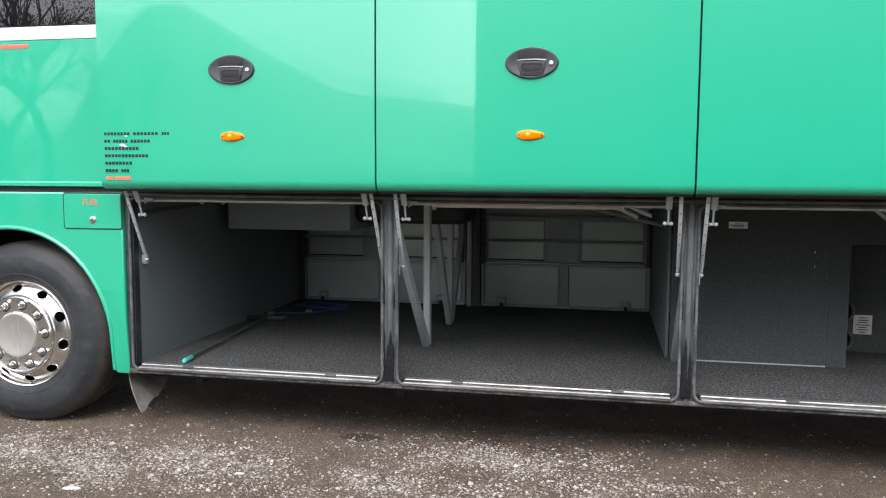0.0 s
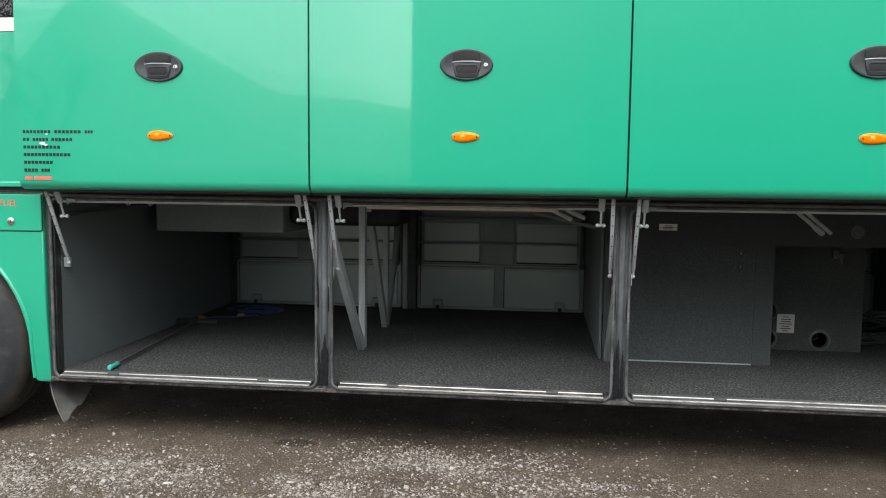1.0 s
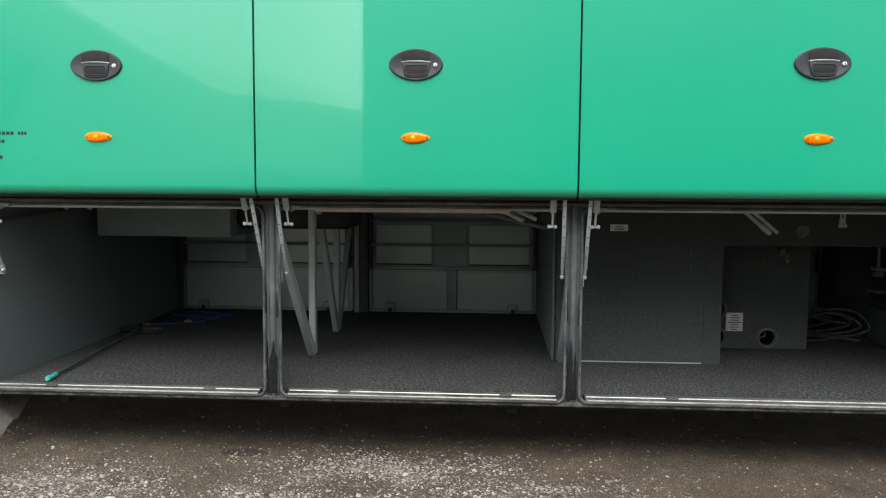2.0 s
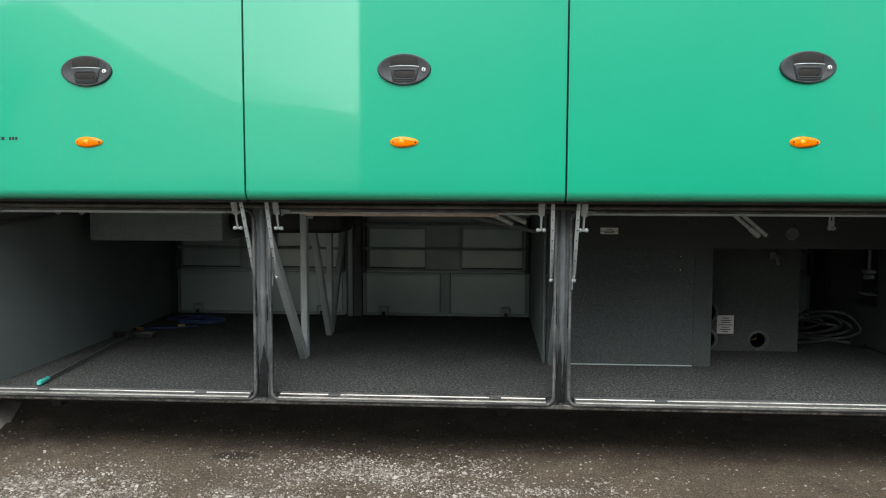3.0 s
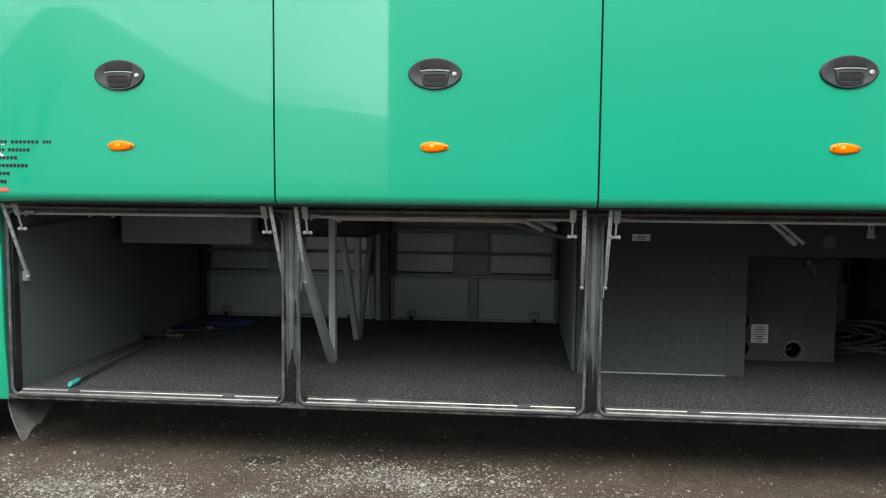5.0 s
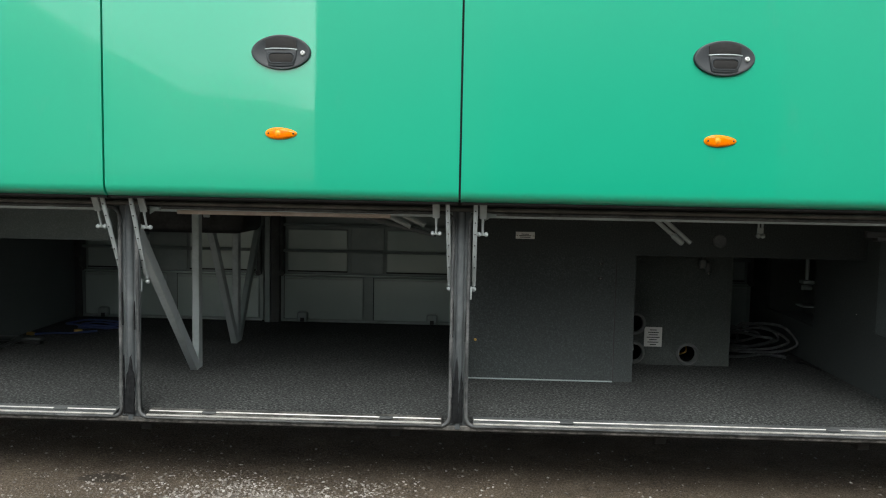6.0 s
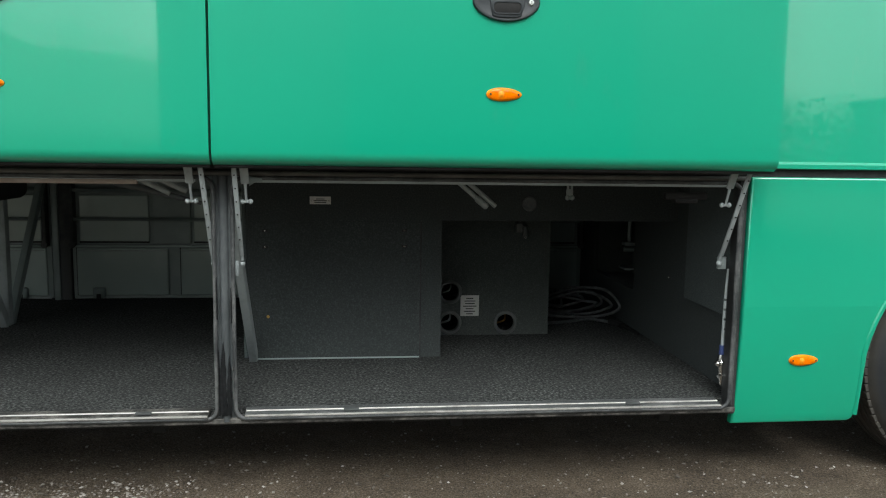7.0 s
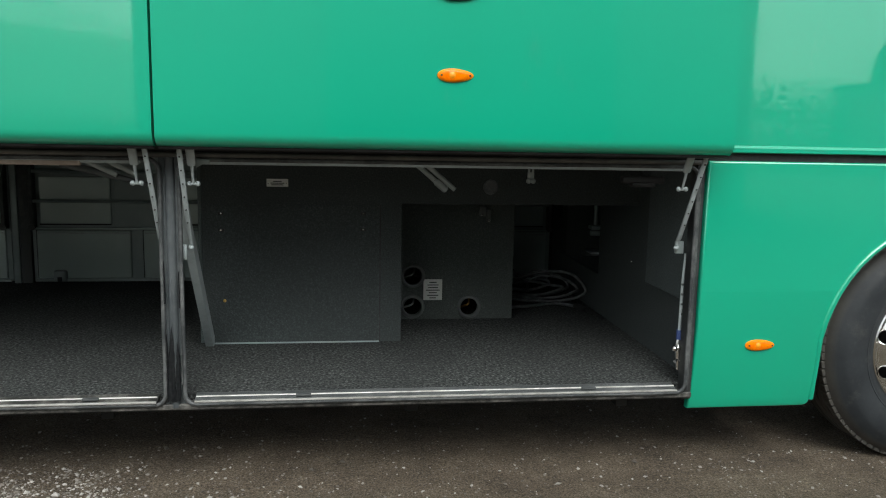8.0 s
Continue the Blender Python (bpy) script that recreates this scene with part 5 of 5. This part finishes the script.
# the yard's grey farm building and a low shed beyond it, seen mirrored in the doors
barn = blank("farm_building", "grey harled farm building with an added dark panel for reflections", "building")
BX0, BX1, BY = 0.0, 11.6, -12.0
part("wall", plate([(BX0, -0.05), (3.3, -0.05), (3.3, 5.2), (8.7, 5.2), (8.7, -0.05), (BX1, -0.05), (BX1, 6.6), (BX0, 6.6)], BY - 0.35, BY, 0.02), HARL, barn, "grey harled wall")
part("end_wall", box(BX0, BX0 + 0.3, BY - 8.0, BY - 0.36, -0.05, 6.6, 0.02), HARL, barn)
part("end_wall", box(BX1 - 0.3, BX1, BY - 8.0, BY - 0.36, -0.05, 6.6, 0.02), HARL, barn)
part("back_wall", box(BX0 + 0.31, BX1 - 0.31, BY - 8.0, BY - 7.7, -0.05, 6.6, 0.02), HARL, barn)
# ribbed dark panel added to darken what the third luggage door mirrors
part("dark_reflection_panel", box(3.2, 8.8, BY - 0.44, BY - 0.37, 0.02, 5.3, 0.01), DARKGREY, barn, "dark panel added to darken the third door's reflection")
for k in range(14):
    part("panel_rib", box(3.35 + 0.4 * k, 3.41 + 0.4 * k, BY - 0.368, BY - 0.345, 0.03, 5.18, 0.008), DARKGREY, barn)
for a, b in ((BY + 0.25, BY - 4.0), (BY - 4.0, BY - 8.25)):
    slope = bmesh.new()
    za, zb = (6.55, 8.6) if a > BY else (8.6, 6.55)
    low = [slope.verts.new(p) for p in ((BX0 - 0.03, a, za), (BX1 + 0.03, a, za), (BX1 + 0.03, b, zb), (BX0 - 0.03, b, zb))]
    slope.faces.new(low)
    ex = bmesh.ops.extrude_face_region(slope, geom=slope.faces[:])
    bmesh.ops.translate(slope, verts=[v for v in ex["geom"] if isinstance(v, bmesh.types.BMVert)], vec=(0, 0, 0.12))
    part("roof", slope, DARKGREY, barn, "dark sheet roof")
shed = blank("shed", "low pale grey shed with a flat roof", "shed")
part("wall", box(25.2, 33.0, -30.0, -26.0, -0.05, 3.55, 0.02), SHED, shed)
part("roof", box(25.0, 33.2, -30.2, -25.8, 3.55, 3.72, 0.02), DARKGREY, shed)

thicket(-60, 70, -30.0, 60000, 9, lambda x: 3.4, LEAF, "low dark hedge along the far edge of the yard")


def crest(x):
    return 3.7 + 0.13 * max(0.0, -x) + 0.52 * max(0.0, -8.5 - x) - 0.65 * max(0.0, -15.6 - x) - 1.9 * max(0.0, -17.0 - x)


# fine twigs added to soften the bank's edge in the reflections
thicket(-19.5, -4.0, -28.6, 70000, 31, lambda x: crest(x) * 1.03, TWIG, "pale unseen twigs added to blur the bank's mirrored edge", (0.02, 0.05))
thicket(-36.0, -15.0, -26.5, 60000, 47, lambda x: 8.6 + 1.2 * noise.noise((x * 0.22, 3, 2)), TWIG, "pale haze of fine leafless branches beyond the trees", (0.03, 0.07))
